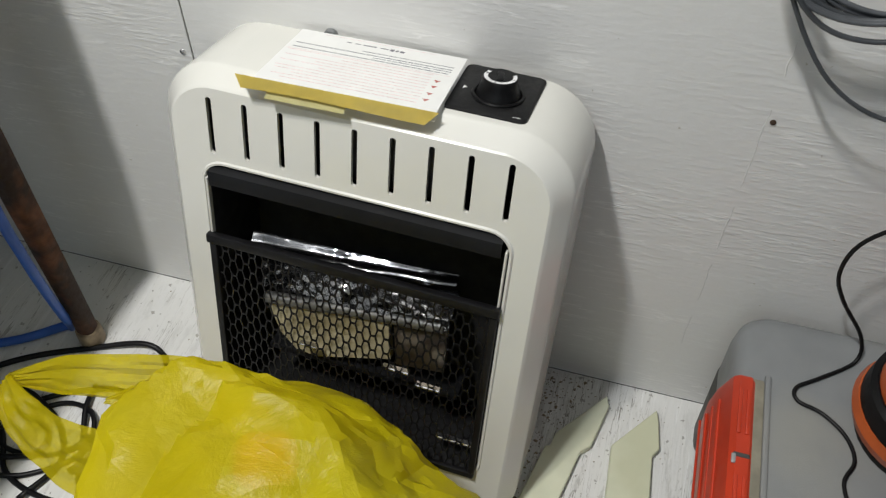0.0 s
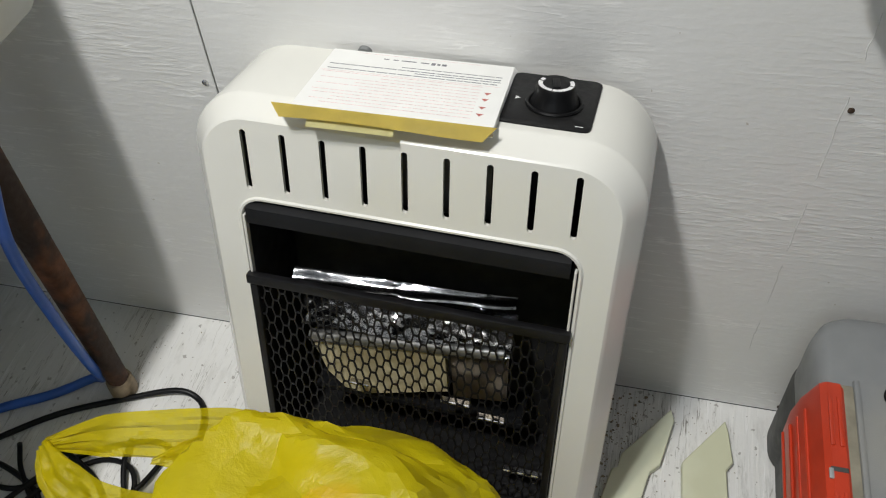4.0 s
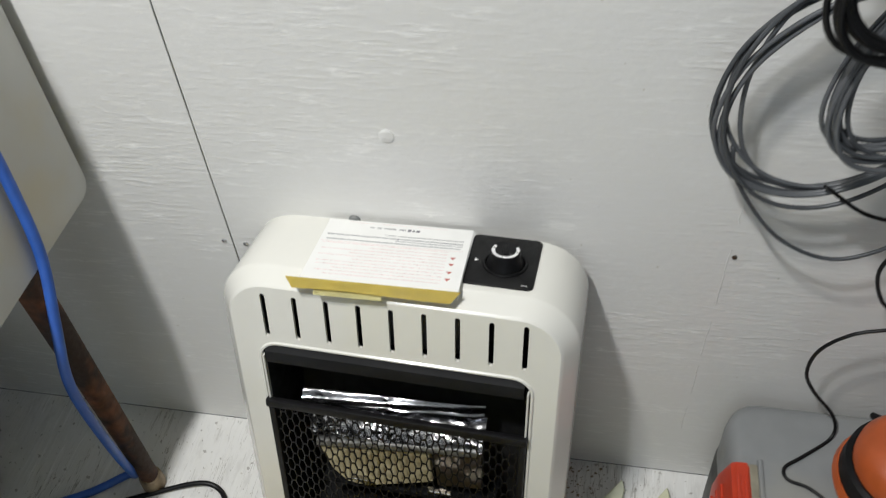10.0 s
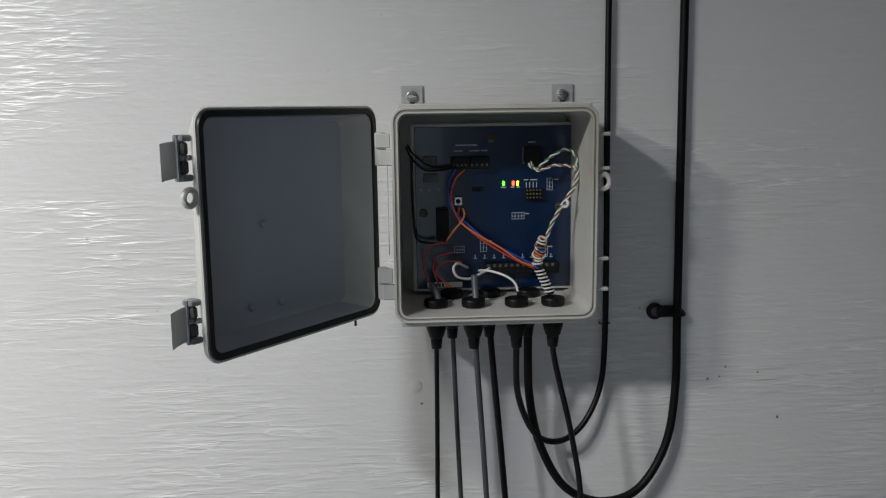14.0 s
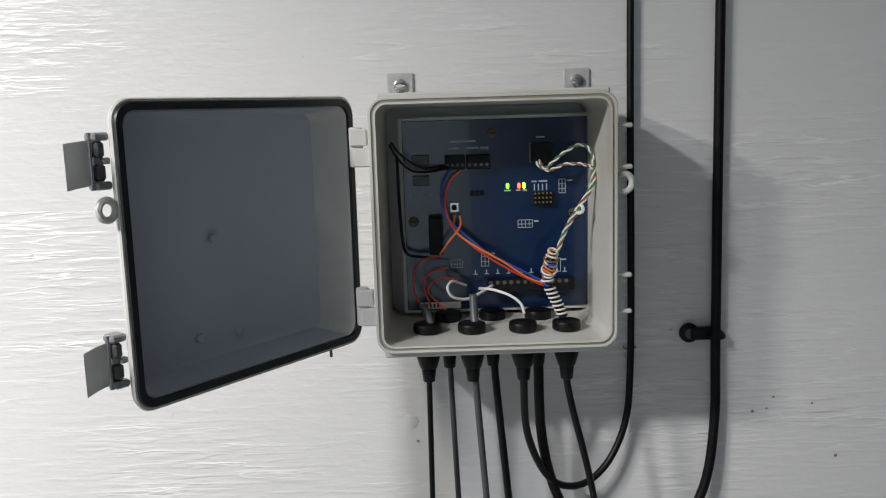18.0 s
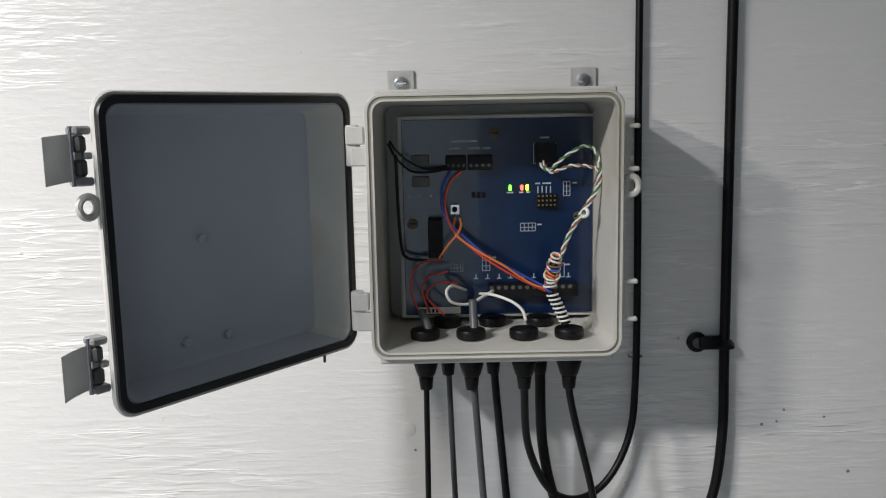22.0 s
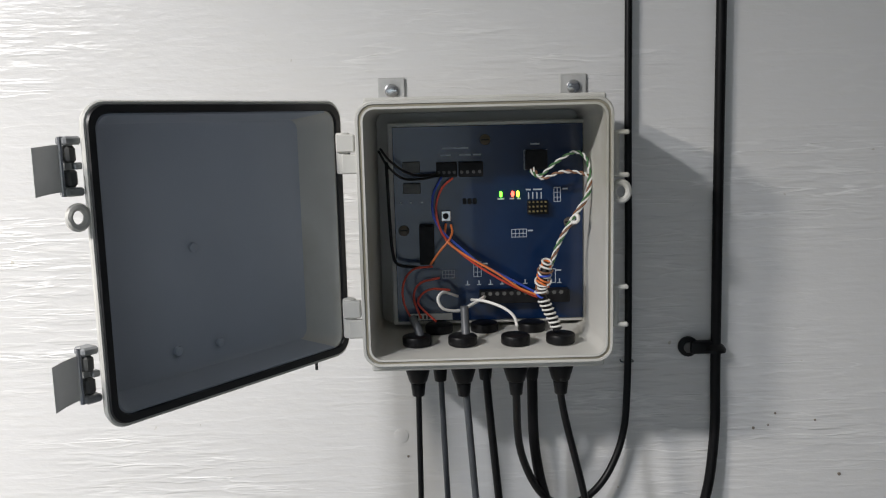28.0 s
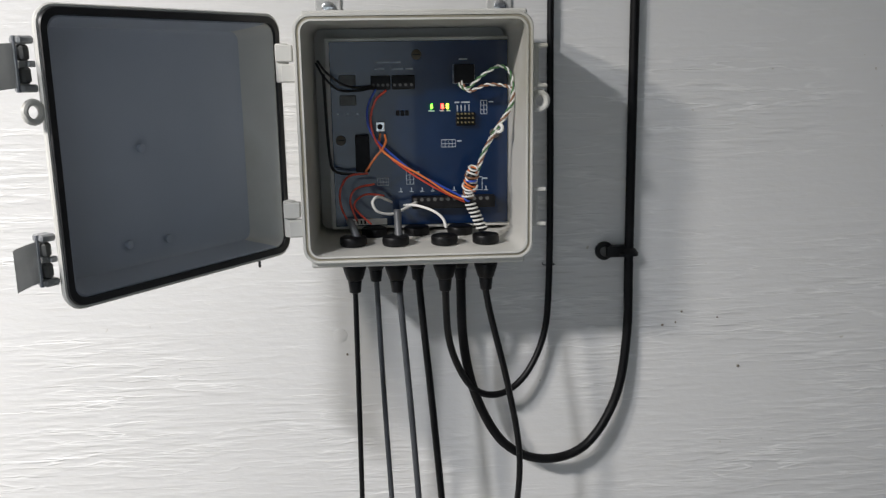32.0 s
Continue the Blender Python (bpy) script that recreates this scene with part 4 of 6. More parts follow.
# ---------------------------------------------------------------- cream plastic pieces on the floor
def stake(outline, label):
    own = bmesh.new()
    low = [own.verts.new((x, y, 0.001)) for x, y in outline]
    f = own.faces.new(low)
    res = bmesh.ops.extrude_face_region(own, geom=[f])
    for v in (g for g in res["geom"] if isinstance(g, bmesh.types.BMVert)):
        v.co.z = 0.0135
    bmesh.ops.recalc_face_normals(own, faces=own.faces[:])
    bmesh.ops.bevel(own, geom=own.edges[:], offset=0.0011, segments=1, affect="EDGES")
    return link("plastic_stake", own, CREAM_PLASTIC, label=label, category="stake", group="cream plastic pieces on the floor")


stake([(0.226, -0.031), (0.231, -0.047), (0.217, -0.112), (0.205, -0.124), (0.186, -0.215), (0.150, -0.33), (0.098, -0.33), (0.140, -0.215), (0.159, -0.128), (0.166, -0.125), (0.169, -0.106)], "cream plastic stake with a pointed notched end, lying on the floor")
stake([(0.294, -0.035), (0.298, -0.05), (0.304, -0.092), (0.296, -0.104), (0.301, -0.185), (0.300, -0.33), (0.250, -0.33), (0.247, -0.196), (0.243, -0.103)], "cream plastic stake with a blunt notched end, lying on the floor")

# crumbs and flakes that have gathered beside the heater
rnd = random.Random(5)
bm = bmesh.new()
for k in range(640):
    if k < 450:
        y = -0.006 - rnd.random() ** 1.3 * 0.30
        x, r = 0.128 - 0.10 * (y + 0.02) * -0.35 + abs(rnd.gauss(0, 0.030)), rnd.uniform(0.0005, 0.0013) + 0.0022 * rnd.random() ** 6
    elif k < 550:
        x, y, r = rnd.uniform(0.13, 0.335), rnd.uniform(-0.34, -0.003), rnd.uniform(0.0004, 0.0014)
    else:
        x, y, r = rnd.uniform(-0.62, -0.26), rnd.uniform(-0.40, -0.01), rnd.uniform(0.0004, 0.0013)
    own = bmesh.new()
    bmesh.ops.create_icosphere(own, subdivisions=1, radius=r * 0.75)
    for v in own.verts:
        v.co = Vector((v.co.x * rnd.uniform(0.6, 1.8), v.co.y * rnd.uniform(0.6, 1.5), v.co.z * 0.5 + r * 0.35)) + Vector((x, y, 0.0002))
    merged(own, bm)
link("floor_debris", bm, DEBRIS, label="brown crumbs and paint flakes scattered on the white floor", category="debris", kind="stuff")

# ---------------------------------------------------------------- grey tool case with red latch
case = empty("tool_case", pose(0, 0, 0), "grey plastic tool case with a red latch, lying by the wall", "case")
CX0, CX1, CY0, CY1 = 0.338, 0.86, -0.47, -0.012


def shell_loops(rows, r):
    out = []
    for z, inset in rows:
        w, d = CX1 - CX0 - 2 * inset, CY1 - CY0 - 2 * inset
        out.append([(x + (CX0 + CX1) / 2, y + (CY0 + CY1) / 2, z) for x, y in round_rect(w, d, max(0.012, r - inset), 8)])
    return out


part("base_shell", loft(shell_loops(((0.002, 0.024), (0.010, 0.016), (0.135, 0.014), (0.150, 0.014), (0.156, 0.016)), 0.05)), CASE_DARK, case, "dark grey lower shell")
part("lid_shell", loft(shell_loops(((0.150, 0.006), (0.156, 0.003), (0.208, 0.002), (0.229, 0.004), (0.238, 0.010), (0.2415, 0.018)), 0.045)), CASE_GREY, case, "grey upper shell", sharp=60)
part("corner_guard", loft([[(x + 0.382, y - 0.057, z) for x, y in round_rect(0.080 - 2 * k, 0.080 - 2 * k, 0.03 - k, 5)] for z, k in ((0.002, 0.008), (0.012, 0.003), (0.14, 0.0), (0.153, 0.004))]), CASE_DARK, case, "dark rounded corner of the lower shell")
part("latch_recess", box(0.350, 0.3735, -0.335, -0.112, 0.215, 0.2445, 0.003), CASE_TAN, case, "dusty recess beside the latch")
part("recess_edge", box(0.373, 0.3795, -0.34, -0.105, 0.225, 0.2460, 0.002), CASE_GREY, case)
prof = [(0.330, 0.135), (0.3275, 0.178), (0.331, 0.208), (0.341, 0.2415), (0.347, 0.2465), (0.360, 0.2465), (0.365, 0.243)]
inner = [(x + 0.006, z - 0.005) for x, z in prof]
loops = []
for y, k in ((-0.322, 0.94), (-0.318, 1.0), (-0.118, 1.0), (-0.112, 0.94)):
    cx, cz = 0.352, 0.207
    loops.append([(cx + (x - cx) * k, y, cz + (z - cz) * k) for x, z in prof + inner[::-1]])
latch = part("latch", loft(loops), LATCH_RED, case, "bright red plastic latch", sharp=25)
for x in (0.3485, 0.357):
    for y0, y1 in ((-0.185, -0.13), (-0.31, -0.232)):
        part("rib", box(x - 0.0022, x + 0.0022, y0, y1, 0.2455, 0.2483, 0.0012), LATCH_RED, latch)
for k in range(4):
    part("rib", moved(box(-0.0018, 0.0018, -0.085, 0.085, -0.0008, 0.0018, 0.0008, 1), pose(0.3275 + 0.003 * (k - 1), -0.215, 0.165 + 0.017 * k, 0, -82 + 9 * k, 0)), LATCH_RED, latch)
part("latch_slot", box(0.345, 0.361, -0.212, -0.207, 0.2453, 0.2472, 0.0006, 1), CASE_DARK, latch, "dark slot")
part("latch_tab", box(0.343, 0.3475, -0.220, -0.209, 0.2450, 0.2478, 0.0012), FLAP, latch, "pale plastic tab")

# ---------------------------------------------------------------- orange sander on the case
sander = empty("power_sander", pose(0.527, -0.135, 0.2415, 0, 0, -70), "orange and black corded sander on the grey case", "power tool")
part("pad", cyl(0.064, 0.0005, 0.014, 36, bevel=0.002), RUBBER, sander, "black sanding pad")
turn = [[(r * math.cos(math.tau * k / 36), r * math.sin(math.tau * k / 36), z) for k in range(36)] for r, z in ((0.060, 0.015), (0.072, 0.02), (0.077, 0.034), (0.074, 0.044))]
part("skirt", loft(turn), ORANGE, sander, "orange skirt")
turn = [[(r * math.cos(math.tau * k / 36), r * math.sin(math.tau * k / 36), z) for k in range(36)] for r, z in ((0.0725, 0.0445), (0.071, 0.068), (0.066, 0.072))]
part("band", loft(turn), RUBBER, sander, "black rubber band")
turn = [[(r * math.cos(math.tau * k / 36), r * math.sin(math.tau * k / 36), z) for k in range(36)] for r, z in ((0.064, 0.0725), (0.064, 0.088), (0.054, 0.104), (0.030, 0.113), (0.006, 0.115))]
part("motor_housing", loft(turn), ORANGE, sander, "orange domed motor housing", sharp=60)
part("cord_sleeve", tube([(-0.058, 0.01, 0.055), (-0.075, 0.012, 0.05), (-0.09, 0.012, 0.04)], 0.006, 8, radii=lambda s: 0.0075 - 0.003 * s), RUBBER, sander)


def cord(name, points, r, mat, label, group="", seg=8, steps=6, category="cable"):
    return link(name, tube(points, r, seg, steps), mat, label=label, category=category, group=group, sharp=180)


cord("sander_flex", [(0.468, -0.265, 0.2445), (0.452, -0.215, 0.2445), (0.463, -0.185, 0.2445), (0.455, -0.158, 0.2445), (0.432, -0.137, 0.2445), (0.407, -0.128, 0.2445), (0.405, -0.112, 0.2445), (0.428, -0.094, 0.2445), (0.466, -0.062, 0.2455), (0.462, -0.05, 0.275), (0.425, -0.055, 0.33),
                    (0.405, -0.06, 0.375), (0.408, -0.06, 0.42), (0.436, -0.06, 0.455), (0.483, -0.06, 0.477), (0.447, -0.06, 0.512), (0.430, -0.06, 0.56), (0.445, -0.06, 0.598), (0.47, -0.065, 0.607), (0.487, -0.068, 0.598), (0.478, -0.06, 0.588), (0.45, -0.055, 0.608),
                    (0.424, -0.06, 0.665), (0.428, -0.065, 0.703), (0.455, -0.07, 0.724), (0.478, -0.07, 0.745), (0.486, -0.07, 0.78), (0.468, -0.07, 0.83), (0.43, -0.07, 0.87), (0.39, -0.065, 0.89)], 0.0022, CABLE_BLACK,
     "thin black kinked cord from the coils to the sander", steps=5)

# ---------------------------------------------------------------- laundry tub on rusty legs
tub = empty("laundry_tub", pose(0, 0, 0), "white laundry tub on rusty brown metal legs beside the wall", "tub")
# unseen front of the basin reaches far forward, to shade the space beneath
TX0, TX1, TY0, TY1 = -1.12, -0.459, -0.78, -0.014
loops = []
for x, inset in ((TX1 - 0.03, 0.0), (TX1 - 0.006, 0.0), (TX1 - 0.0015, 0.003), (TX1, 0.010)):
    rr = round_rect(TY1 - TY0 - 2 * inset, 0.375 - 2 * inset, 0.022 - inset * 0.8, 7)
    loops.append([(x, (TY0 + TY1) / 2 + y, 0.7255 + z) for y, z in rr])
back = [(TX0, y, z) for _, y, z in loops[0]]
part("basin", loft([back] + loops), TUB, tub, "white enamelled basin", sharp=40)
for x in (-0.501, TX0 + 0.06):
    for y in (-0.135, -0.62):
        leg = part("leg", loft([[(x + a, y + b, z) for a, b in round_rect(0.032 * k, 0.032 * k, 0.010, 3)] for z, k in ((0.026, 0.82), (0.539, 1.05))]), RUST, tub, "rusty brown steel leg")
        part("foot_cap", cyl(0.0185, 0.0, 0.030, 20, 0.0175, 0.003, m=pose(x, y, 0)), FOOT, leg, "pale worn foot cap")
bucket = empty("bucket", pose(-0.83, -0.24, 0), "dark green plastic bucket under the white tub", "bucket")
turn = [[(r * math.cos(math.tau * k / 32), r * math.sin(math.tau * k / 32), z) for k in range(32)] for r, z in ((0.10, 0.001), (0.135, 0.27), (0.142, 0.272), (0.142, 0.285), (0.134, 0.285), (0.098, 0.012))]
part("pail", loft(turn), GREEN, bucket)
part("bail", tube([(0.14 * math.cos(a), 0.14 * math.sin(a) * 0.9 - 0.05, 0.27 - 0.08 * math.sin(a)) for a in (math.pi * k / 8 for k in range(9))], 0.003, 6), ZINC, bucket, "wire handle")
cord("blue_hose", [(-0.455, -0.16, 0.99), (-0.450, -0.13, 0.86), (-0.450, -0.130, 0.75), (-0.450, -0.134, 0.655), (-0.452, -0.145, 0.555), (-0.462, -0.170, 0.46), (-0.476, -0.187, 0.36), (-0.488, -0.178, 0.22), (-0.508, -0.155, 0.085),
                   (-0.530, -0.132, 0.018), (-0.548, -0.130, 0.008), (-0.575, -0.152, 0.0075), (-0.60, -0.17, 0.0075), (-0.66, -0.205, 0.0075), (-0.70, -0.25, 0.0075), (-0.72, -0.36, 0.0075)], 0.0066, HOSE_BLUE, "bright blue flexible hose hanging to the floor by the tub", seg=10, category="hose")

# cords on the floor
FC = "black cords tangled on the floor"
for pts, r in (([(-0.75, -0.33), (-0.64, -0.25), (-0.571, -0.19), (-0.49, -0.15), (-0.425, -0.128), (-0.392, -0.132), (-0.372, -0.16), (-0.36, -0.22), (-0.34, -0.30)], 0.0042),
               ([(-0.60, -0.36), (-0.55, -0.285), (-0.504, -0.236), (-0.445, -0.207), (-0.405, -0.207), (-0.378, -0.235), (-0.385, -0.275), (-0.42, -0.33)], 0.0038),
               ([(-0.455, -0.205), (-0.447, -0.24), (-0.43, -0.28), (-0.40, -0.34), (-0.33, -0.40)], 0.0038),
               ([(-0.56, -0.235), (-0.52, -0.245), (-0.47, -0.272), (-0.44, -0.32), (-0.46, -0.38)], 0.0038),
               ([(-0.62, -0.30), (-0.565, -0.30), (-0.53, -0.27), (-0.48, -0.285), (-0.475, -0.32), (-0.53, -0.335), (-0.58, -0.33), (-0.62, -0.35)], 0.0038),
               ([(-0.58, -0.42), (-0.53, -0.37), (-0.47, -0.345), (-0.42, -0.30), (-0.43, -0.25), (-0.48, -0.24), (-0.53, -0.28), (-0.55, -0.34), (-0.50, -0.40)], 0.0036),
               ([(-0.40, -0.22), (-0.415, -0.27), (-0.45, -0.31), (-0.52, -0.32), (-0.57, -0.28), (-0.60, -0.24)], 0.0034),
               ([(-0.66, -0.27), (-0.60, -0.275), (-0.54, -0.30), (-0.50, -0.35), (-0.43, -0.37), (-0.35, -0.36)], 0.0038)):
    z = r
    cord("floor_cord", [(x, y, z + 0.006 * (i % 3 == 1)) for i, (x, y) in enumerate(pts)], r, CABLE_BLACK, "black electric cord lying tangled on the floor", FC)

# ---------------------------------------------------------------- conduit along the wall
CR = 0.0074
conduit = empty("conduit", pose(0, 0, 0), "black flexible conduit strapped along the white wall", "conduit")
part("tube_run", tube([(-0.95, -0.03, 1.215), (-0.6, -0.03, 1.213), (-0.355, -0.026, 1.208), (-0.187, -0.029, 1.194), (-0.102, -0.029, 1.191), (-0.039, -0.028, 1.1915), (0.054, -0.026, 1.200), (0.145, -0.024, 1.2125), (0.234, -0.021, 1.2235), (0.301, -0.018, 1.2255), (0.395, -0.020, 1.2205), (0.528, -0.024, 1.217), (0.60, -0.028, 1.2165)], CR, 14), RUBBER, conduit)
part("tube_run", tube([(0.780, -0.028, 1.2165), (0.86, -0.028, 1.216), (1.3, -0.028, 1.217), (2.09, -0.03, 1.216)], CR, 12), RUBBER, conduit)
part("paint_ring", cyl(CR + 0.0006, -0.0012, 0.0012, 16, m=pose(0.822, -0.028, 1.2165, 0, 90, 0)), TAPE, conduit, "pale ring on the conduit")


def strap(x, zc, yc):
    """A zinc strap, screwed to the wall above the pipe and bent over it."""
    s = empty("pipe_strap", pose(x, 0, zc), "zinc-plated pipe strap screwed to the wall over the conduit", "strap", "straps of the conduit")
    path = [(-0.0015, 0.034), (-0.0015, 0.018), (-0.003, 0.0125)]
    for k in range(9):
        a = math.radians(70 + 27 * k)
        path.append((yc - (CR + 0.002) * math.sin(a) * 1.05, (CR + 0.002) * math.cos(a)))
    own = bmesh.new()
    rows = []
    for i, (y, z) in enumerate(path):
        w = 0.0085
        prof = [(-w, 0), (-w * 0.45, -0.0016), (0, -0.0006), (w * 0.45, -0.0016), (w, 0)]
        rows.append([own.verts.new((u, min(y + e, -0.0004), z)) for u, e in prof])
    for a, b in zip(rows, rows[1:]):
        for j in range(4):
            own.faces.new((a[j], a[j + 1], b[j + 1], b[j]))
    bmesh.ops.solidify(own, geom=own.faces[:], thickness=0.0012)
    bmesh.ops.recalc_face_normals(own, faces=own.faces[:])
    part("band", own, ZINC, s)
    part("tab", cyl(0.0088, 0.0, 0.0026, 20, bevel=0.0008, m=pose(0, 0, 0.0315, 90, 0, 0)), ZINC, s)
    part("screw_head", ball(0.006, pose(0, -0.0025, 0.0315, 90, 0, 0), 12, squash=0.5), ZINC, s, "domed screw head")


strap(0.3005, 1.2255, -0.018)
strap(-0.330, 1.208, -0.026)

# ---------------------------------------------------------------- outdoor socket box with plugged-in adapter
sock = empty("socket_box", pose(0, 0, 0), "grey metal weatherproof socket box on the wall with open flap", "socket")
part("box_body", box(0.638, 0.772, -0.050, -0.0005, 1.165, 1.255, 0.006, 3), CAST, sock, "grey cast-metal body")
for x in (0.742, 0.757):
    part("top_screw", ball(0.0042, pose(x, -0.030, 1.2548), 12, squash=0.6), ZINC, sock)
cover = part("cover_plate", box(0.641, 0.769, -0.056, -0.0495, 1.168, 1.248, 0.002), CAST, sock, "grey cover plate")
for x in (0.648, 0.728):
    part("hinge_knuckle", cyl(0.0042, -0.011, 0.011, 12, bevel=0.001, m=pose(x, -0.060, 1.243, 0, 90, 0)), CAST, cover)
part("cover_bracket", box(0.642, 0.668, -0.0625, -0.0555, 1.222, 1.247, 0.0012, 1), ZINC, cover, "shiny bent bracket")
part("cover_screw", ball(0.0042, pose(0.655, -0.0628, 1.2345, 90, 0, 0), 10, squash=0.5), ZINC, cover)
bm = moved(box(-0.024, 0.024, -0.058, 0.0, -0.0022, 0.0022, 0.0015), pose(0.690, -0.0605, 1.2445, 3, 0, -10))
part("flap", bm, SOCKET_FLAP, sock, "pale grey flap standing open")
bm = moved(box(-0.024, 0.024, -0.0595, -0.0555, -0.010, 0.0015, 0.0014), pose(0.690, -0.0605, 1.2445, 3, 0, -10))
part("flap_lip", bm, SOCKET_FLAP, sock)
for x0, x1, r in ((0.594, 0.617, 0.0185), (0.617, 0.624, 0.0150), (0.624, 0.640, 0.0180)):
    part("conduit_nut", cyl(r, 0, x1 - x0, 6 if r != 0.0150 else 20, bevel=0.0012, m=pose(x0, -0.028, 1.2165, 0, 90, 0)), ZINC, sock, "zinc hexagon conduit nut")
part("conduit_nut", cyl(0.019, 0, 0.018, 6, bevel=0.0015, m=pose(0.771, -0.028, 1.2165, 0, 90, 0)), BLUE_NUT, sock, "blue conduit fitting")
adapter = empty("power_adapter", pose(0, 0, 0), "black plug-in power adapter in the grey socket box", "adapter")
part("case_block", box(0.620, 0.693, -0.114, -0.0565, 1.194, 1.237, 0.003), BLACK_PLASTIC, adapter)
part("cord_sleeve", tube([(0.621, -0.092, 1.213), (0.608, -0.090, 1.2115), (0.594, -0.088, 1.207)], 0.004, 8, radii=lambda s: 0.0052 - 0.0025 * s), RUBBER, adapter)
cord("adapter_cord", [(0.592, -0.088, 1.208), (0.584, -0.08, 1.185), (0.582, -0.075, 1.15), (0.585, -0.071, 1.10), (0.588, -0.066, 1.046), (0.578, -0.06, 0.99), (0.577, -0.057, 0.968), (0.586, -0.052, 0.935), (0.610, -0.05, 0.885), (0.630, -0.05, 0.832), (0.641, -0.05, 0.78), (0.646, -0.05, 0.74), (0.654, -0.05, 0.68), (0.668, -0.05, 0.60), (0.664, -0.05, 0.55), (0.63, -0.05, 0.46), (0.62, -0.04, 0.33)], 0.0021, CABLE_BLACK, "thin black twisted cord hanging from the adapter")
cord("grey_hose", [(1.05, -0.035, 1.15), (0.96, -0.03, 1.10), (0.885, -0.03, 1.024), (0.849, -0.03, 0.962), (0.813, -0.03, 0.878), (0.79, -0.03, 0.78), (0.785, -0.03, 0.6)], 0.0085, HOSE_GREY, "pale grey hose on the wall", seg=10, category="hose")

# ---------------------------------------------------------------- gloves over the conduit
def cushion(outline, step, y_mid, bulge, edge, wrinkle, seed, rib=0.0):
    """A soft flat shape: an outline in x and z, swollen between its two sides."""
    from mathutils import geometry
    line = [(p.x, p.z) for p in smoothed([(x, 0, z) for x, z in outline], 5, True)]
    n = len(line)

    def inside(x, z):
        hit = False
        for i in range(n):
            (ax, az), (bx, bz) = line[i - 1], line[i]
            if (az > z) != (bz > z) and x < (bx - ax) * (z - az) / (bz - az) + ax:
                hit = not hit
        return hit

    arr = np.array(line)
    pts = [Vector(p) for p in line]
    x0, z0 = arr.min(0)
    x1, z1 = arr.max(0)
    z, r = z0, 0
    while z < z1:
        x = x0 + (step / 2 if r % 2 else 0)
        while x < x1:
            if inside(x, z) and np.hypot(*(arr - (x, z)).T).min() > step * 0.6:
                pts.append(Vector((x, z)))
            x += step
        z += step * 0.87
        r += 1
    verts, _, faces, *_ = geometry.delaunay_2d_cdt(pts, [(i, (i + 1) % n) for i in range(n)], [], 1, 1e-6)
    own = bmesh.new()
    front, rear = [], []
    for v in verts:
        d = np.hypot(*(arr - (v.x, v.y)).T).min()
        h = bulge * math.sqrt(min(1.0, d / edge)) if d > 1e-5 else 0.0
        w = wrinkle * (noise.noise(Vector((v.x * 30, v.y * 70, seed))) + 0.5 * noise.noise(Vector((v.x * 90, v.y * 140, seed)))) * min(1, d / (edge * 0.3)) * (0.35 + 0.65 * min(1, max(0, (1.10 - v.y) / 0.06)))
        w += 0.00022 * rib * math.sin(v.y * 1100 + 9 * noise.noise(Vector((v.x * 25, v.y * 18, seed)))) * min(1, d / 0.004)
        front.append(own.verts.new((v.x, y_mid - h - w, v.y)))
        rear.append(own.verts.new((v.x, y_mid + h * 0.35, v.y)) if d > 1e-5 else front[-1])
    for f in faces:
        c = sum((verts[i] for i in f), Vector((0, 0))) / 3
        if inside(c.x, c.y):
            for side in (front, rear):
                vs = [side[i] for i in f]
                if side is front or len({*vs} - {front[i] for i in f}) > 0:
                    try:
                        own.faces.new(vs if side is front else vs[::-1])
                    except ValueError:
                        pass
    bmesh.ops.recalc_face_normals(own, faces=own.faces[:])
    return own


glove = empty("work_glove", pose(0, 0, 0), "dirty off-white cotton work glove hanging over the conduit", "glove")
part("palm", cushion([(-0.292, 1.206), (-0.24, 1.213), (-0.186, 1.209), (-0.194, 1.15), (-0.204, 1.09), (-0.206, 1.03), (-0.210, 0.995), (-0.232, 0.963), (-0.268, 0.944), (-0.290, 0.928), (-0.302, 0.95), (-0.296, 1.0), (-0.297, 1.03), (-0.325, 1.0), (-0.364, 0.982), (-0.352, 1.01), (-0.334, 1.05), (-0.312, 1.10), (-0.300, 1.15)], 0.0022, -0.038, 0.009, 0.02, 0.0036, 3.3, 0.6), COTTON, glove, "off-white knitted palm with brown stains", sharp=180)
part("finger", cushion([(-0.205, 1.138), (-0.193, 1.11), (-0.192, 1.05), (-0.205, 1.018), (-0.228, 1.012), (-0.246, 1.028), (-0.238, 1.065), (-0.222, 1.11)], 0.0022, -0.048, 0.0085, 0.016, 0.0022, 8.1, 0.4), COTTON, glove, sharp=180)
part("seam_strip", cushion([(-0.297, 1.203), (-0.283, 1.203), (-0.288, 1.12), (-0.300, 1.045), (-0.315, 1.045), (-0.306, 1.12)], 0.004, -0.0455, 0.0016, 0.006, 0.0006, 2.2), COTTON, glove, "yellowed side seam", sharp=180)
part("cuff_fold", tube([(-0.287, -0.030, 1.203), (-0.25, -0.031, 1.207), (-0.21, -0.031, 1.206), (-0.188, -0.031, 1.204)], 0.0115, 12), COTTON, glove, sharp=180)
part("rear_cuff", cushion([(-0.285, 1.205), (-0.192, 1.205), (-0.186, 1.15), (-0.188, 1.09), (-0.21, 1.05), (-0.26, 1.05), (-0.28, 1.1)], 0.008, -0.013, 0.005, 0.02, 0.002, 5.0), COTTON, glove, "cuff hanging behind the conduit", sharp=180)
brown = empty("knit_glove", pose(0, 0, 0), "brown fuzzy knitted glove hanging beside the pale one", "glove")
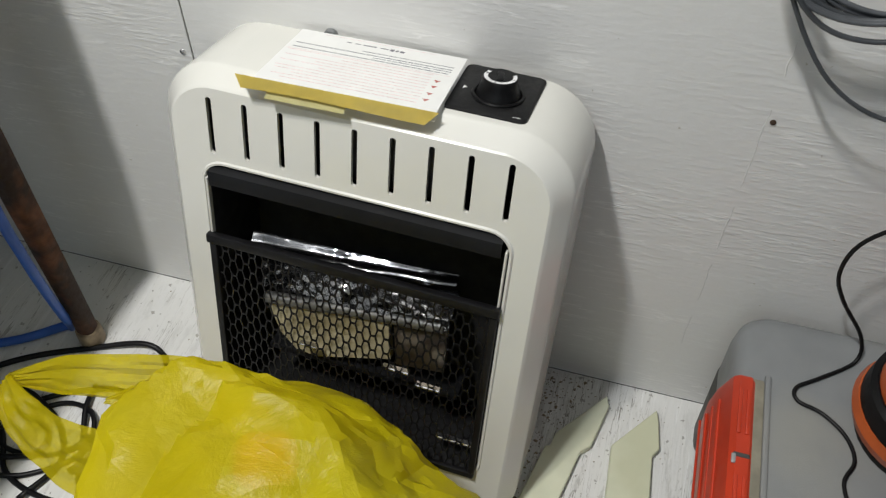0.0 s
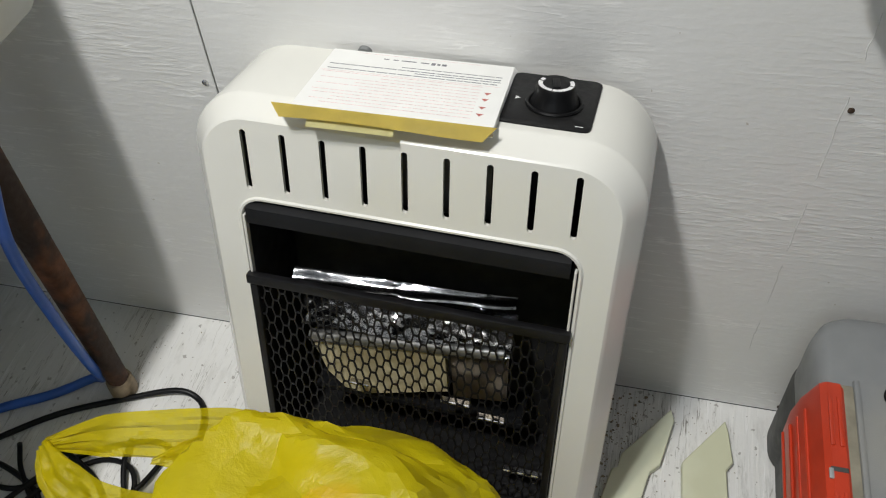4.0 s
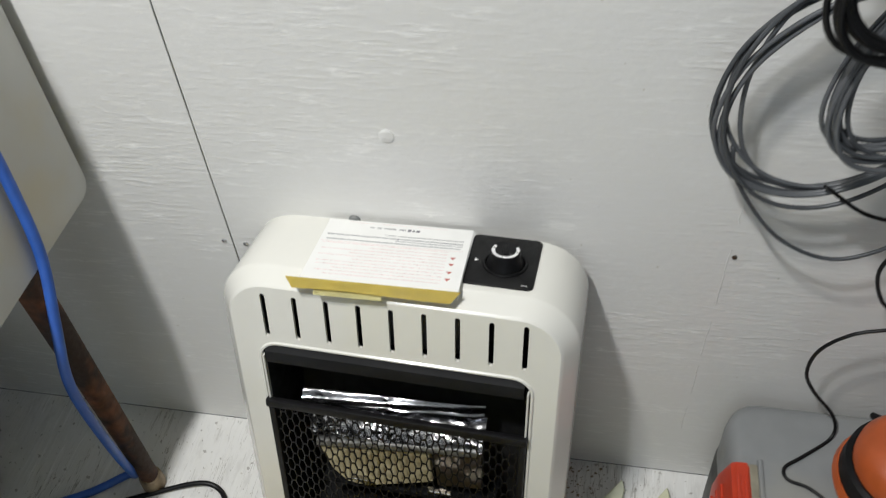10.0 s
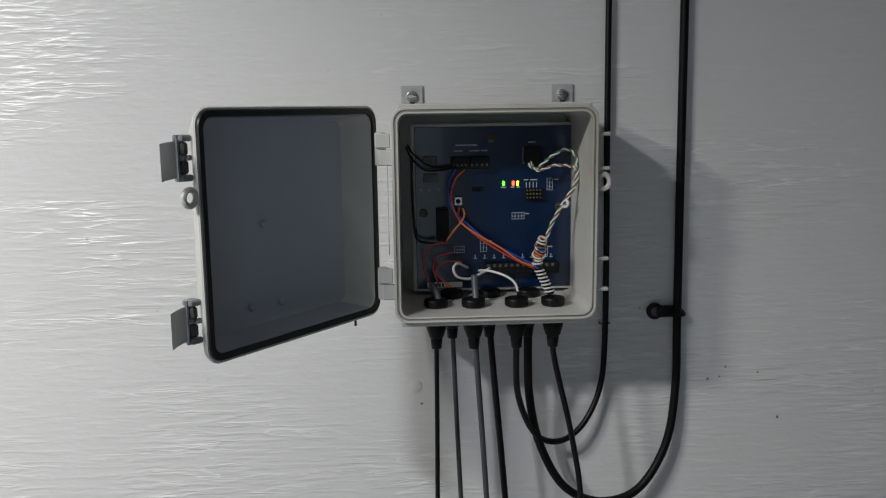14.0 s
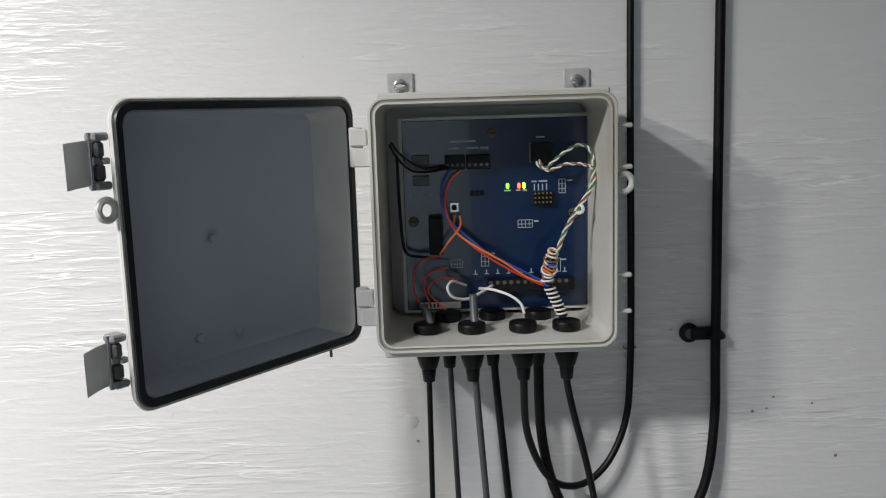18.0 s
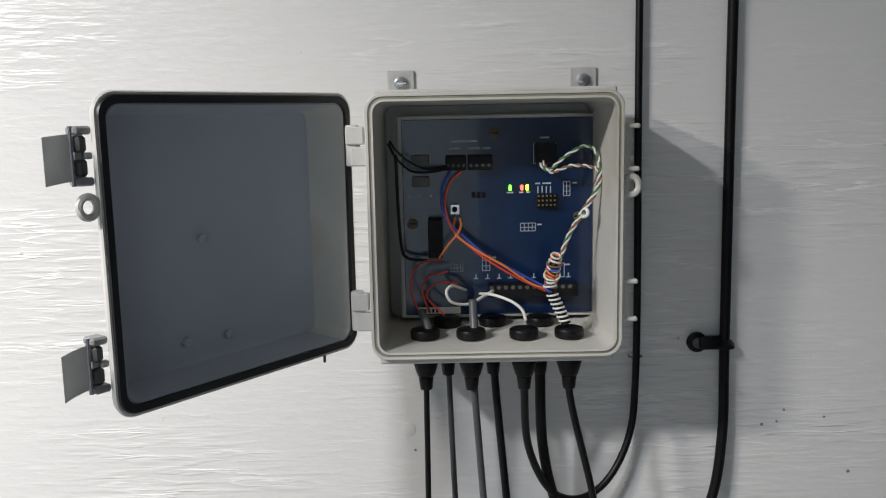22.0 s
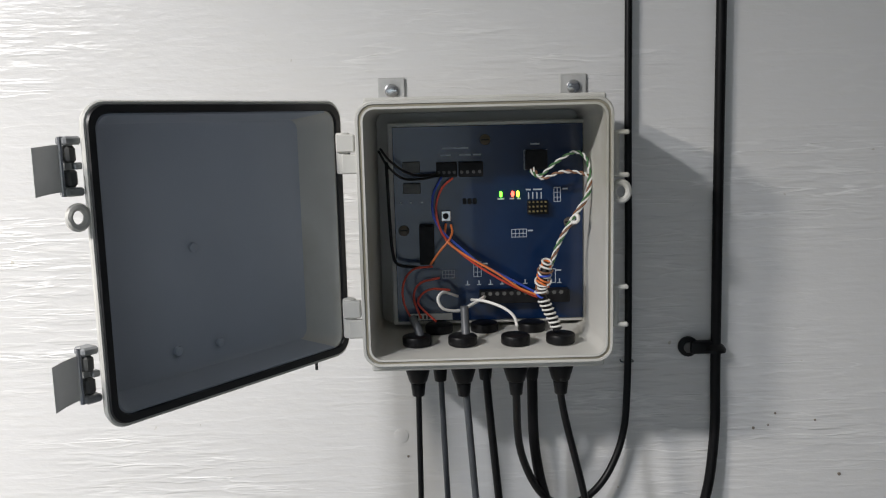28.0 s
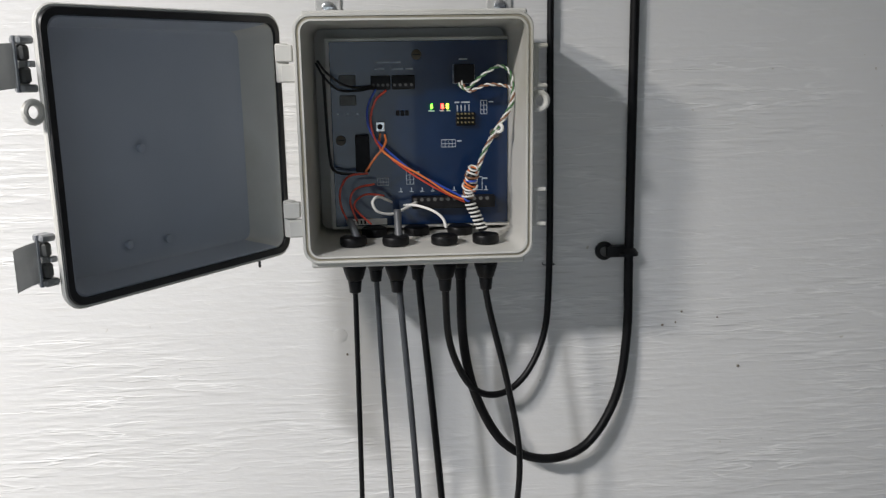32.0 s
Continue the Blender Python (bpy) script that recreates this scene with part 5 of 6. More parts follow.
part("palm", cushion([(-0.46, 1.205), (-0.39, 1.205), (-0.375, 1.165), (-0.357, 1.118), (-0.366, 1.092), (-0.41, 1.070), (-0.46, 1.06)], 0.006, -0.042, 0.014, 0.02, 0.006, 6.6), WOOL, brown, sharp=180)
part("cuff_fold", tube([(-0.455, -0.03, 1.21), (-0.42, -0.03, 1.212), (-0.388, -0.03, 1.209)], 0.0125, 10), WOOL, brown, sharp=180)

# ---------------------------------------------------------------- coils of cable hanging below the conduit
def coil(points, turns, r, mats, spread, label, seed, ties, pinch=0.2):
    rnd = random.Random(seed)
    base = [Vector(p) for p in points]
    c = sum(base, Vector()) / len(base)
    ob = empty("cable_coil", Matrix.Translation(c), label, "cable coil", "coils of cable on the wall")
    for k in range(turns):
        dy = (k - (turns - 1) / 2) * r * 1.5
        sc = 1 + rnd.uniform(-1, 1) * spread
        ph = rnd.uniform(0, 6.28)
        off = Vector((rnd.uniform(-1, 1) * spread * 0.05, dy, rnd.uniform(-1, 1) * spread * 0.06))
        pts = []
        for i, p in enumerate(base):
            # the strands lie close at the tied place and fan out opposite it
            loose = 0.25 + 0.95 * (0.5 - 0.5 * math.cos(math.tau * (i / len(base) - pinch)))
            wob = 1 + loose * (sc - 1 + spread * 0.5 * math.sin(ph + math.tau * i / len(base) * 2))
            pts.append((p - c) * wob + off * Vector((loose, 0.6, loose)))
        part("loop", tube(pts, r * rnd.uniform(0.9, 1.05), 7, 6, True), mats[k % len(mats)], ob, sharp=180)
    for f, mt, length, lab in ties:
        path = smoothed([p - c for p in base], 10, True)
        i = int(f * len(path)) % len(path)
        d = (path[(i + 1) % len(path)] - path[i - 1]).normalized()
        q = d.to_track_quat("Z", "Y").to_matrix().to_4x4()
        rr = r * 2.6
        part("tie", cyl(rr, -length / 2, length / 2, 14, bevel=0.0015, m=Matrix.Translation(path[i]) @ q), mt, ob, lab)
    return ob


def oval(cx, cy, cz, a, b, tilt, lean=0.0, n=12):
    """Points of a tilted oval loop in front of the wall; lean tips its left side forward."""
    out = []
    for k in range(n):
        t = math.tau * k / n
        u, w = a * math.cos(t), b * math.sin(t)
        x, z = u * math.cos(tilt) - w * math.sin(tilt), u * math.sin(tilt) + w * math.cos(tilt)
        out.append((cx + x, cy + lean * x, cz + z))
    return out


coil(oval(0.374, -0.08, 1.058, 0.120, 0.086, 0.88, 0.25), 8, 0.0023, [CABLE_GREY, CABLE_LIGHT, CABLE_GREY], 0.105, "coil of grey cable hanging under the conduit", 11, (), 0.12)
coil(oval(0.345, -0.05, 0.765, 0.120, 0.092, 1.25, 0.0), 8, 0.0023, [CABLE_GREY, CABLE_LIGHT, CABLE_LIGHT, CABLE_GREY], 0.13, "large loose coil of grey cable at the bottom of the bunch", 23, (), 0.75)
coil(oval(0.411, -0.097, 0.857, 0.128, 0.070, 1.02, 0.1), 11, 0.0023, [CABLE_LIGHT, CABLE_GREY], 0.10, "coil of light grey cable in front of the wall", 37, ((0.157, CABLE_BLACK, 0.018, "black tape"),), 0.157)
coil(oval(0.383, -0.132, 0.953, 0.112, 0.071, 0.82, 0.05), 9, 0.0028, [CABLE_BLACK], 0.085, "coil of black cable tied with white tape", 41, ((0.215, TAPE, 0.024, "white tape"),), 0.215)
cord("loose_loop", [(0.262, -0.05, 0.70), (0.275, -0.05, 0.655), (0.325, -0.05, 0.587), (0.386, -0.05, 0.560), (0.440, -0.05, 0.592), (0.458, -0.05, 0.645), (0.447, -0.05, 0.72)], 0.0021, CABLE_GREY, "single grey cable hanging loose below the coils")
cord("loose_loop", [(0.35, -0.06, 0.668), (0.40, -0.06, 0.634), (0.452, -0.06, 0.634), (0.456, -0.06, 0.68), (0.448, -0.06, 0.75)], 0.0020, CABLE_BLACK, "single black cable hanging loose below the coils")


# ---------------------------------------------------------------- control enclosure on the wall
BX, BZ, BW, BH, BD = 0.3945, 1.6835, 0.1520, 0.1600, 0.103
encl = empty("control_box", pose(BX, 0, BZ), "open light grey plastic control box with blue circuit board", "enclosure")


def ring_xz(w, h, r, y, seg=5):
    return [(x, y, z) for x, z in round_rect(w, h, r, seg)]


# a hollow tray: outside, rim and inside in one skin
T = 0.0042
bm = loft([ring_xz(BW - 0.0115, BH - 0.0115, 0.008, -0.004), ring_xz(BW - 0.006, BH - 0.006, 0.008, -BD + 0.016), ring_xz(BW - 0.002, BH - 0.002, 0.009, -BD + 0.015), ring_xz(BW - 0.002, BH - 0.002, 0.009, -BD + 0.008),
           ring_xz(BW + 0.001, BH + 0.001, 0.010, -BD + 0.0075), ring_xz(BW + 0.001, BH + 0.001, 0.010, -BD + 0.001), ring_xz(BW, BH, 0.010, -BD), ring_xz(BW - 0.0025, BH - 0.0025, 0.009, -BD),
           ring_xz(BW - 0.003, BH - 0.003, 0.009, -BD + 0.002), ring_xz(BW - 0.0055, BH - 0.0055, 0.008, -BD + 0.002), ring_xz(BW - 0.006, BH - 0.006, 0.008, -BD),
           ring_xz(BW - 2 * T, BH - 2 * T, 0.007, -BD), ring_xz(BW - 2 * T - 0.004, BH - 2 * T - 0.004, 0.006, -0.012)])
part("tray", bm, SHELL, encl, "light grey box body", sharp=30)
part("rim_groove", loft([ring_xz(BW - 0.0028, BH - 0.0028, 0.009, -BD + 0.0008), ring_xz(BW - 0.0057, BH - 0.0057, 0.008, -BD + 0.0008)], cap_first=False, cap_last=False), CASE_TAN, encl, "dusty groove in the rim")
part("top_ledge", box(-BW / 2 + 0.004, BW / 2 - 0.002, -BD + 0.012, -0.03, BH / 2 - 0.003, BH / 2 + 0.0028, 0.001, 1), SHELL, encl)
part("bottom_ledge", box(-BW / 2 + 0.004, BW / 2 - 0.004, -BD + 0.006, -0.03, -BH / 2 - 0.0048, -BH / 2 + 0.002, 0.001, 1), SHELL, encl)
for x in (-0.059, 0.068):
    for s in (1, -1):
        tab = part("mounting_tab", box(x - 0.0095, x + 0.0095, -0.0022, -0.0004, s * 0.088 - 0.0115, s * 0.088 + 0.0105, 0.0008, 1), TAB_GREY, encl, "zinc mounting tab")
        part("slot", box(x - 0.0022, x + 0.0022, -0.0027, -0.0020, s * 0.088 - 0.011, s * 0.088 - 0.002), SEAM, tab)
        scr = cyl(0.0048, 0, 0.0026, 16, bevel=0.0008, m=pose(x, -0.002, s * 0.0895, 90, 0, 0))
        box(x - 0.0035, x + 0.0035, -0.0052, -0.0045, s * 0.0895 - 0.0005, s * 0.0895 + 0.0005, bm=scr)
        part("tab_screw", scr, ZINC, tab, "cross-head screw")
# catches and padlock eye on the side away from the hinges
for z0, z1 in ((0.0335, 0.0590), (-0.0585, -0.0350)):
    part("catch_web", box(BW / 2, BW / 2 + 0.0045, -BD + 0.004, -BD + 0.024, z0, z1, 0.001, 1), SHELL, encl)
    for z in (z0, z1):
        part("catch_pin", box(BW / 2 - 0.001, BW / 2 + 0.0105, -BD + 0.004, -BD + 0.0085, z - 0.0014, z + 0.0014, 0.0008, 1), SHELL, encl)
eye = [(BW / 2 + 0.0055 + 0.0048 * math.cos(math.tau * k / 20), -BD + 0.006, 0.0235 + 0.0055 * math.sin(math.tau * k / 20)) for k in range(20)]
part("padlock_eye", tube(eye, 0.0021, 8, closed=True, line=True), SHELL, encl)
# hinges between tray and lid
HXL, HYL = 0.3014 - BX, -0.0788
for z0, z1 in ((0.038, 0.0625), (-0.063, -0.0385)):
    zc = (z0 + z1) / 2
    hinge = part("hinge", cyl(0.0042, z0, z1, 12, bevel=0.001, m=pose(-BW / 2 - 0.0088, -BD + 0.009, 0)), SHELL, encl, "moulded hinge")
    part("hinge_leaf", box(-BW / 2 - 0.0095, -BW / 2 + 0.002, -BD + 0.004, -BD + 0.009, z0, zc - 0.0006, 0.0008, 1), SHELL, hinge)
    part("hinge_leaf", box(-BW / 2 - 0.0125, -BW / 2 - 0.0015, -BD + 0.003, -BD + 0.010, zc + 0.0006, z1 - 0.001, 0.0008, 1), SHELL, hinge)
part("hinge_rod", box(-BW / 2 - 0.0050, -BW / 2 - 0.0042, -0.03, -0.028, -0.04, 0.035), ZINC, encl)

# the lid, swung open: local x runs from the hinge edge outwards, local y into its hollow back
lid = empty("lid", pose(HXL, HYL, 0.0015, 0, 0, math.degrees(math.atan2(-0.793, -0.61))), "open lid", "")
del lid["label"]
lid.parent = encl
LW, LH, LDEP, LC = 0.1730, 0.1610, 0.025, 0.0775


def lring(w, h, r, y, seg=6):
    # the hollow side of the lid looks towards local +y
    return [(LC + x, -y, z) for x, z in round_rect(w, h, r, seg)][::-1]


bm = loft([lring(LW, LH, 0.011, 0.001), lring(LW - 0.001, LH - 0.001, 0.011, 0.0035), lring(LW - 0.031, LH - 0.018, 0.010, LDEP), lring(LW - 0.036, LH - 0.022, 0.008, LDEP + 0.002)], cap_first=False)
rim = loft([lring(LW, LH, 0.011, 0.001), lring(LW - 0.0012, LH - 0.0012, 0.011, 0.0), lring(LW - 0.0035, LH - 0.0035, 0.010, 0.0)], cap_first=False, cap_last=False, bm=bm)
bmesh.ops.remove_doubles(bm, verts=bm.verts[:], dist=1e-5)
part("lid_shell", bm, SHELL, lid, "light grey lid shell", sharp=30)
bm = loft([lring(LW - 0.0035, LH - 0.0035, 0.010, 0.0), lring(LW - 0.0045, LH - 0.0045, 0.010, -0.0012), lring(LW - 0.0115, LH - 0.0115, 0.008, -0.0012), lring(LW - 0.0125, LH - 0.0125, 0.008, 0.0005)], cap_first=False, cap_last=False)
part("gasket", bm, GASKET, lid, "black rubber gasket")
# one plastic in two tones: lit hinge wall light, shaded walls and floor darker
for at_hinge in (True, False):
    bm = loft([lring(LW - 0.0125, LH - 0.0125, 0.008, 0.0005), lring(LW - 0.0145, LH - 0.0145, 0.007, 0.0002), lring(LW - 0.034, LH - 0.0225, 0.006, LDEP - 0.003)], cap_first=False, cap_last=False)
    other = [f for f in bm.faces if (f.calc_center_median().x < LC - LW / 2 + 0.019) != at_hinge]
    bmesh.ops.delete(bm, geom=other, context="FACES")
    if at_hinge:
        part("lid_wall", bm, SHELL, lid, "inner wall along the hinges, lit, in the shell's light grey", sharp=30)
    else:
        part("lid_wall", bm, LID_SHADED, lid, sharp=30)
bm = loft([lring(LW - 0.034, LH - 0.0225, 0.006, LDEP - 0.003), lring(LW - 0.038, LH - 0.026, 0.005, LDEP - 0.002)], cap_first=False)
part("lid_inside", bm, LID_SHADED, lid, "smooth inside of the lid, its shade in the bluish grey", sharp=30)
for x, z in ((0.0916, 0.0005), (0.1058, -0.0556), (0.0772, -0.0571)):
    part("boss", cyl(0.0026, 0, 0.0026, 14, bevel=0.0006, m=pose(x, -LDEP + 0.0025, z, -90, 0, 0)), LID_SHADED, lid)
# latch greys are darker than the shell plastic, to carry their shade
for zc in (0.0495, -0.0515):
    def plate_at(q, t, zc=zc):
        return (0.1655 + 0.0230 * q, -0.0075 + 0.006 * q - 0.0022 * math.sin(math.pi * q), zc - 0.0108 + 0.0222 * t - 0.0015 * q)

    lt = part("lid_latch", sheet(8, 2, plate_at, 0.0020), FLAP, lid, "swung-out clip latch")
    for z0, z1 in ((-0.0135, -0.0095), (0.0105, 0.0145)):
        part("latch_arm", box(0.1630, 0.1715, -0.0125, -0.0035, zc + z0, zc + z1, 0.001, 1), CASE_GREY, lt)
    for z0, z1 in ((-0.0090, -0.0010), (0.0022, 0.0100)):
        part("latch_body", box(0.1655, 0.1705, -0.0110, -0.0040, zc + z0, zc + z1, 0.0012, 1), CASE_DARK, lt, "dark grey latch body")
    part("latch_bridge", box(0.1630, 0.1670, -0.0075, -0.0040, zc - 0.0010, zc + 0.0022, 0.0006, 1), CASE_GREY, lt)
    part("latch_pin", cyl(0.0014, zc - 0.0135, zc + 0.0145, 10, m=pose(0.1715, -0.0075, 0)), ZINC, lt, "bright pin")
eye = [(LC + LW / 2 + 0.0048 + 0.0046 * math.cos(math.tau * k / 20), -0.002, 0.0262 + 0.005 * math.sin(math.tau * k / 20)) for k in range(20)]
part("lid_foot", box(0.0195, 0.0211, -0.0025, -0.0010, -0.0850, -0.0795, 0.0003, 1), CASE_DARK, lid, "small dark foot")
part("lid_eye", tube(eye, 0.0019, 8, closed=True, line=True), SHELL, lid)

# circuit board: u to the right and w down, both 0 to 1
PYB, PX0, PX1, PZ1, PZ0 = -0.034, 0.3363, 0.4640, 1.7480, 1.6150


def on(u, w, out=0.0):
    x, z, k = PX0 + u * (PX1 - PX0), PZ1 - w * (PZ1 - PZ0), out / 0.58
    return (x + (0.366 - x) * k, PYB - out, z + (1.752 - z) * k)


def spot(px, py):
    """Board fractions of a place given on a drawing 340 wide and 344 high."""
    return px / 340, py / 344


board = empty("circuit_board", pose(0, 0, 0), "dark blue circuit board with lit indicator lamps inside the box", "circuit board")
part("board_plate", box(PX0, PX1, PYB, PYB + 0.0016, PZ0, PZ1, 0.0003, 1), BOARD, board, "glossy blue board")
part("back_plate", box(PX0 - 0.003, PX1 + 0.003, PYB + 0.0016, PYB + 0.006, PZ0 - 0.0025, PZ1 + 0.0025, 0.0008, 1), SHELL, board, "grey mounting plate")


def chip(name, x0, y0, x1, y1, h, mat, label="", r=0.0005):
    a, b = on(*spot(x0, y0)), on(*spot(x1, y1))
    return part(name, box(a[0], b[0], PYB - h, PYB, b[2], a[2], r, 1), mat, board, label)


for x0, x1 in ((77, 114), (117, 160)):
    tb = chip("terminal_block", x0, 62, x1, 87, 0.008, CHIP, "black terminal block")
    for k in range(4):
        x = x0 + (x1 - x0) * (k + 0.5) / 4
        c = on(*spot(x, 80), 0.0081)
        part("terminal_screw", cyl(0.0011, 0, 0.0004, 10, m=pose(*c, 90, 0, 0)), CHIP_GREY, tb)
chip("terminal_block", 236, 44, 274, 78, 0.007, CHIP, "black terminal block")
tb = chip("terminal_block", 150, 288, 312, 310, 0.009, CHIP, "long black terminal strip")
for k in range(12):
    c = on(*spot(157 + k * 13, 297), 0.0091)
    part("terminal_screw", cyl(0.0014, 0, 0.0004, 10, m=pose(*c, 90, 0, 0)), CHIP_GREY, tb)
chip("relay", 44, 170, 70, 237, 0.012, CHIP, "black relay")
chip("inductor", 17, 60, 48, 79, 0.004, CHIP_GREY, "grey square component")
chip("inductor", 17, 97, 48, 115, 0.004, CHIP_GREY, "grey square component")
for k in range(3):
    chip("small_chip", 123 + 9 * k, 126, 130 + 9 * k, 136, 0.0015, CHIP)
hd = chip("pin_header", 239, 132, 276, 156, 0.004, CHIP, "black pin header with brass pins")
for i in range(5):
    for j in range(3):
        c = on(*spot(243 + 7.2 * i, 135 + 8 * j), 0.004)
        part("pin", box(c[0] - 0.0005, c[0] + 0.0005, c[1] - 0.003, c[1], c[2] - 0.0005, c[2] + 0.0005), GOLD, hd)
bt = chip("push_button", 84, 146, 101, 165, 0.003, ZINC, "small metal push button")
part("button_cap", cyl(0.0019, 0, 0.0015, 14, m=pose(*on(*spot(92, 156), 0.003), 90, 0, 0)), CHIP, bt)
for px, py in ((165, 25), (16, 180), (314, 172)):
    scr = part("board_screw", cyl(0.0036, 0, 0.0024, 16, bevel=0.0008, m=pose(*on(*spot(px, py)), 90, 0, 0)), DULL, board, "dull metal board screw")
    c = on(*spot(px, py), 0.0026)
    part("screw_slot", box(c[0] - 0.0025, c[0] + 0.0025, c[1] - 0.0002, c[1], c[2] - 0.0005, c[2] + 0.0005), CHIP, scr)


def printed_box(x0, y0, x1, y1, cells=0, w=1.2):
    """A printed outline on the board, with pads inside."""
    bm = bmesh.new()

    def bar(a0, b0, a1, b1):
        p, q = on(*spot(a0, b0)), on(*spot(a1, b1))
        box(p[0], q[0], PYB - 0.00025, PYB - 0.0001, q[2], p[2], bm=bm)

    bar(x0, y0, x1, y0 + w), bar(x0, y1 - w, x1, y1), bar(x0, y0, x0 + w, y1), bar(x1 - w, y0, x1, y1)
    for k in range(1, cells):
        if x1 - x0 > y1 - y0:
            x = x0 + (x1 - x0) * k / cells
            bar(x, y0, x + w * 0.8, y1)
        else:
            y = y0 + (y1 - y0) * k / cells
            bar(x0, y, x1, y + w * 0.8)
    if cells:
        bar((x0 + x1) / 2 - w / 2, y0, (x0 + x1) / 2 + w / 2, y1) if y1 - y0 > x1 - x0 else bar(x0, (y0 + y1) / 2, x1, (y0 + y1) / 2 + w)
    part("board_print", bm, SILK, board)


def print_bar(x0, y0, x1, y1):
    p, q = on(*spot(x0, y0)), on(*spot(x1, y1))
    part("board_print", box(p[0], q[0], PYB - 0.00025, PYB - 0.0001, q[2], p[2]), SILK, board)


printed_box(287, 110, 300, 136, 3)
printed_box(210, 182, 238, 197, 4)
printed_box(140, 238, 155, 266, 3)
printed_box(83, 252, 106, 267, 4)
printed_box(278, 254, 290, 280, 0)
printed_box(234, 44, 276, 79, 0)
for x0, y0, x1 in ((88, 37, 135), (84, 49, 104), (118, 49, 140), (143, 49, 158), (246, 33, 262), (237, 112, 246), (250, 112, 266), (303, 112, 312), (240, 184, 249), (186, 127, 198), (208, 127, 216), (221, 127, 228), (157, 241, 166), (290, 256, 300), (238, 45, 244), (10, 130, 14), (28, 130, 32), (48, 130, 52)):
    print_bar(x0, y0, x1, y0 + 2.6)
for k in range(9):
    x = 128 + 21 * k
    print_bar(x, 272, x + 2, 279), print_bar(x - 3, 279, x + 5, 280.5)
for k in range(4):
    print_bar(241 + 7.5 * k, 118, 243 + 7.5 * k, 130)
chip("white_label", 22, 330, 100, 342, 0.0006, WIRE_WHITE, "white paper label", 0.0001)
for k in range(4):
    a = on(*spot(34 + 7 * k, 333), 0.0007)
    part("label_print", box(a[0], a[0] + 0.0013, a[1] - 0.0001, a[1] + 0.0001, a[2] - 0.0026, a[2]), CHIP, board)
for px, mt, lab in ((192, LED_GREEN, "lit green indicator"), (213, LED_RED, "lit red indicator"), (222.5, LED_YELLOW, "lit yellow-green indicator")):
    c = on(*spot(px, 120))
    part("indicator", box(c[0] - 0.0009, c[0] + 0.0009, PYB - 0.0022, PYB, c[2] - 0.0019, c[2] + 0.0019, 0.0005, 1), mt, board, lab)


def wire(points, r, mat, label, name="wire", steps=7):
    """A wire given by places on the board's drawing and how far it stands out."""
    return cord(name, [on(*spot(x, y), o) for x, y, o in points], r, mat, label, "wires in the control box", 6, steps, "wire")


wire([(-22, 36, 0.03), (-8, 55, 0.025), (18, 75, 0.018), (45, 84, 0.014), (80, 82, 0.009)], 0.00085, CABLE_BLACK, "black wire to the terminal block")
wire([(-25, 40, 0.028), (-10, 66, 0.022), (16, 88, 0.016), (50, 90, 0.013), (84, 84, 0.009)], 0.00085, CABLE_BLACK, "black wire to the terminal block")
wire([(-12, 60, 0.024), (-10, 140, 0.016), (-6, 215, 0.014), (4, 240, 0.013), (42, 246, 0.012)], 0.0011, CABLE_BLACK, "black wire along the side of the box")
wire([(86, 88, 0.009), (70, 120, 0.014), (70, 155, 0.018), (84, 182, 0.02), (108, 205, 0.02), (150, 240, 0.02), (200, 268, 0.02), (245, 292, 0.018), (272, 308, 0.02)], 0.0008, WIRE_BLUE, "thin blue wire crossing the board")
wire([(106, 90, 0.009), (86, 108, 0.014), (75, 140, 0.016), (80, 175, 0.02), (97, 203, 0.022), (140, 240, 0.022), (195, 275, 0.022), (240, 298, 0.02), (274, 312, 0.02)], 0.00078, WIRE_RED, "red wire crossing the board")
wire([(92, 170, 0.012), (90, 190, 0.018), (98, 206, 0.023), (135, 232, 0.024), (180, 258, 0.024), (228, 290, 0.022), (272, 306, 0.022)], 0.00078, WIRE_ORANGE, "orange wire crossing the board")
wire([(101, 172, 0.012), (103, 185, 0.018), (96, 200, 0.022), (80, 218, 0.022), (62, 242, 0.02)], 0.00078, WIRE_ORANGE, "orange wire at the relay")
wire([(28, 345, 0.03), (12, 310, 0.028), (12, 275, 0.026), (30, 250, 0.022), (66, 245, 0.016)], 0.00078, WIRE_RED, "red wire loop beside the relay")
wire([(42, 338, 0.03), (30, 300, 0.028), (42, 275, 0.025), (78, 266, 0.018)], 0.00078, WIRE_RED, "red wire loop beside the relay")
wire([(70, 345, 0.028), (40, 315, 0.028), (42, 298, 0.027), (62, 286, 0.022), (96, 288, 0.014)], 0.00078, WIRE_RED, "dark red wire loop")
wire([(110, 300, 0.012), (85, 292, 0.03), (74, 304, 0.036), (84, 322, 0.036), (112, 326, 0.03), (135, 316, 0.024), (160, 302, 0.012)], 0.00105, WIRE_WHITE, "white wire bent in a loop")
wire([(135, 307, 0.012), (160, 310, 0.024), (192, 322, 0.032), (212, 338, 0.036), (219, 358, 0.038)], 0.00105, WIRE_WHITE, "white wire from the cable gland")


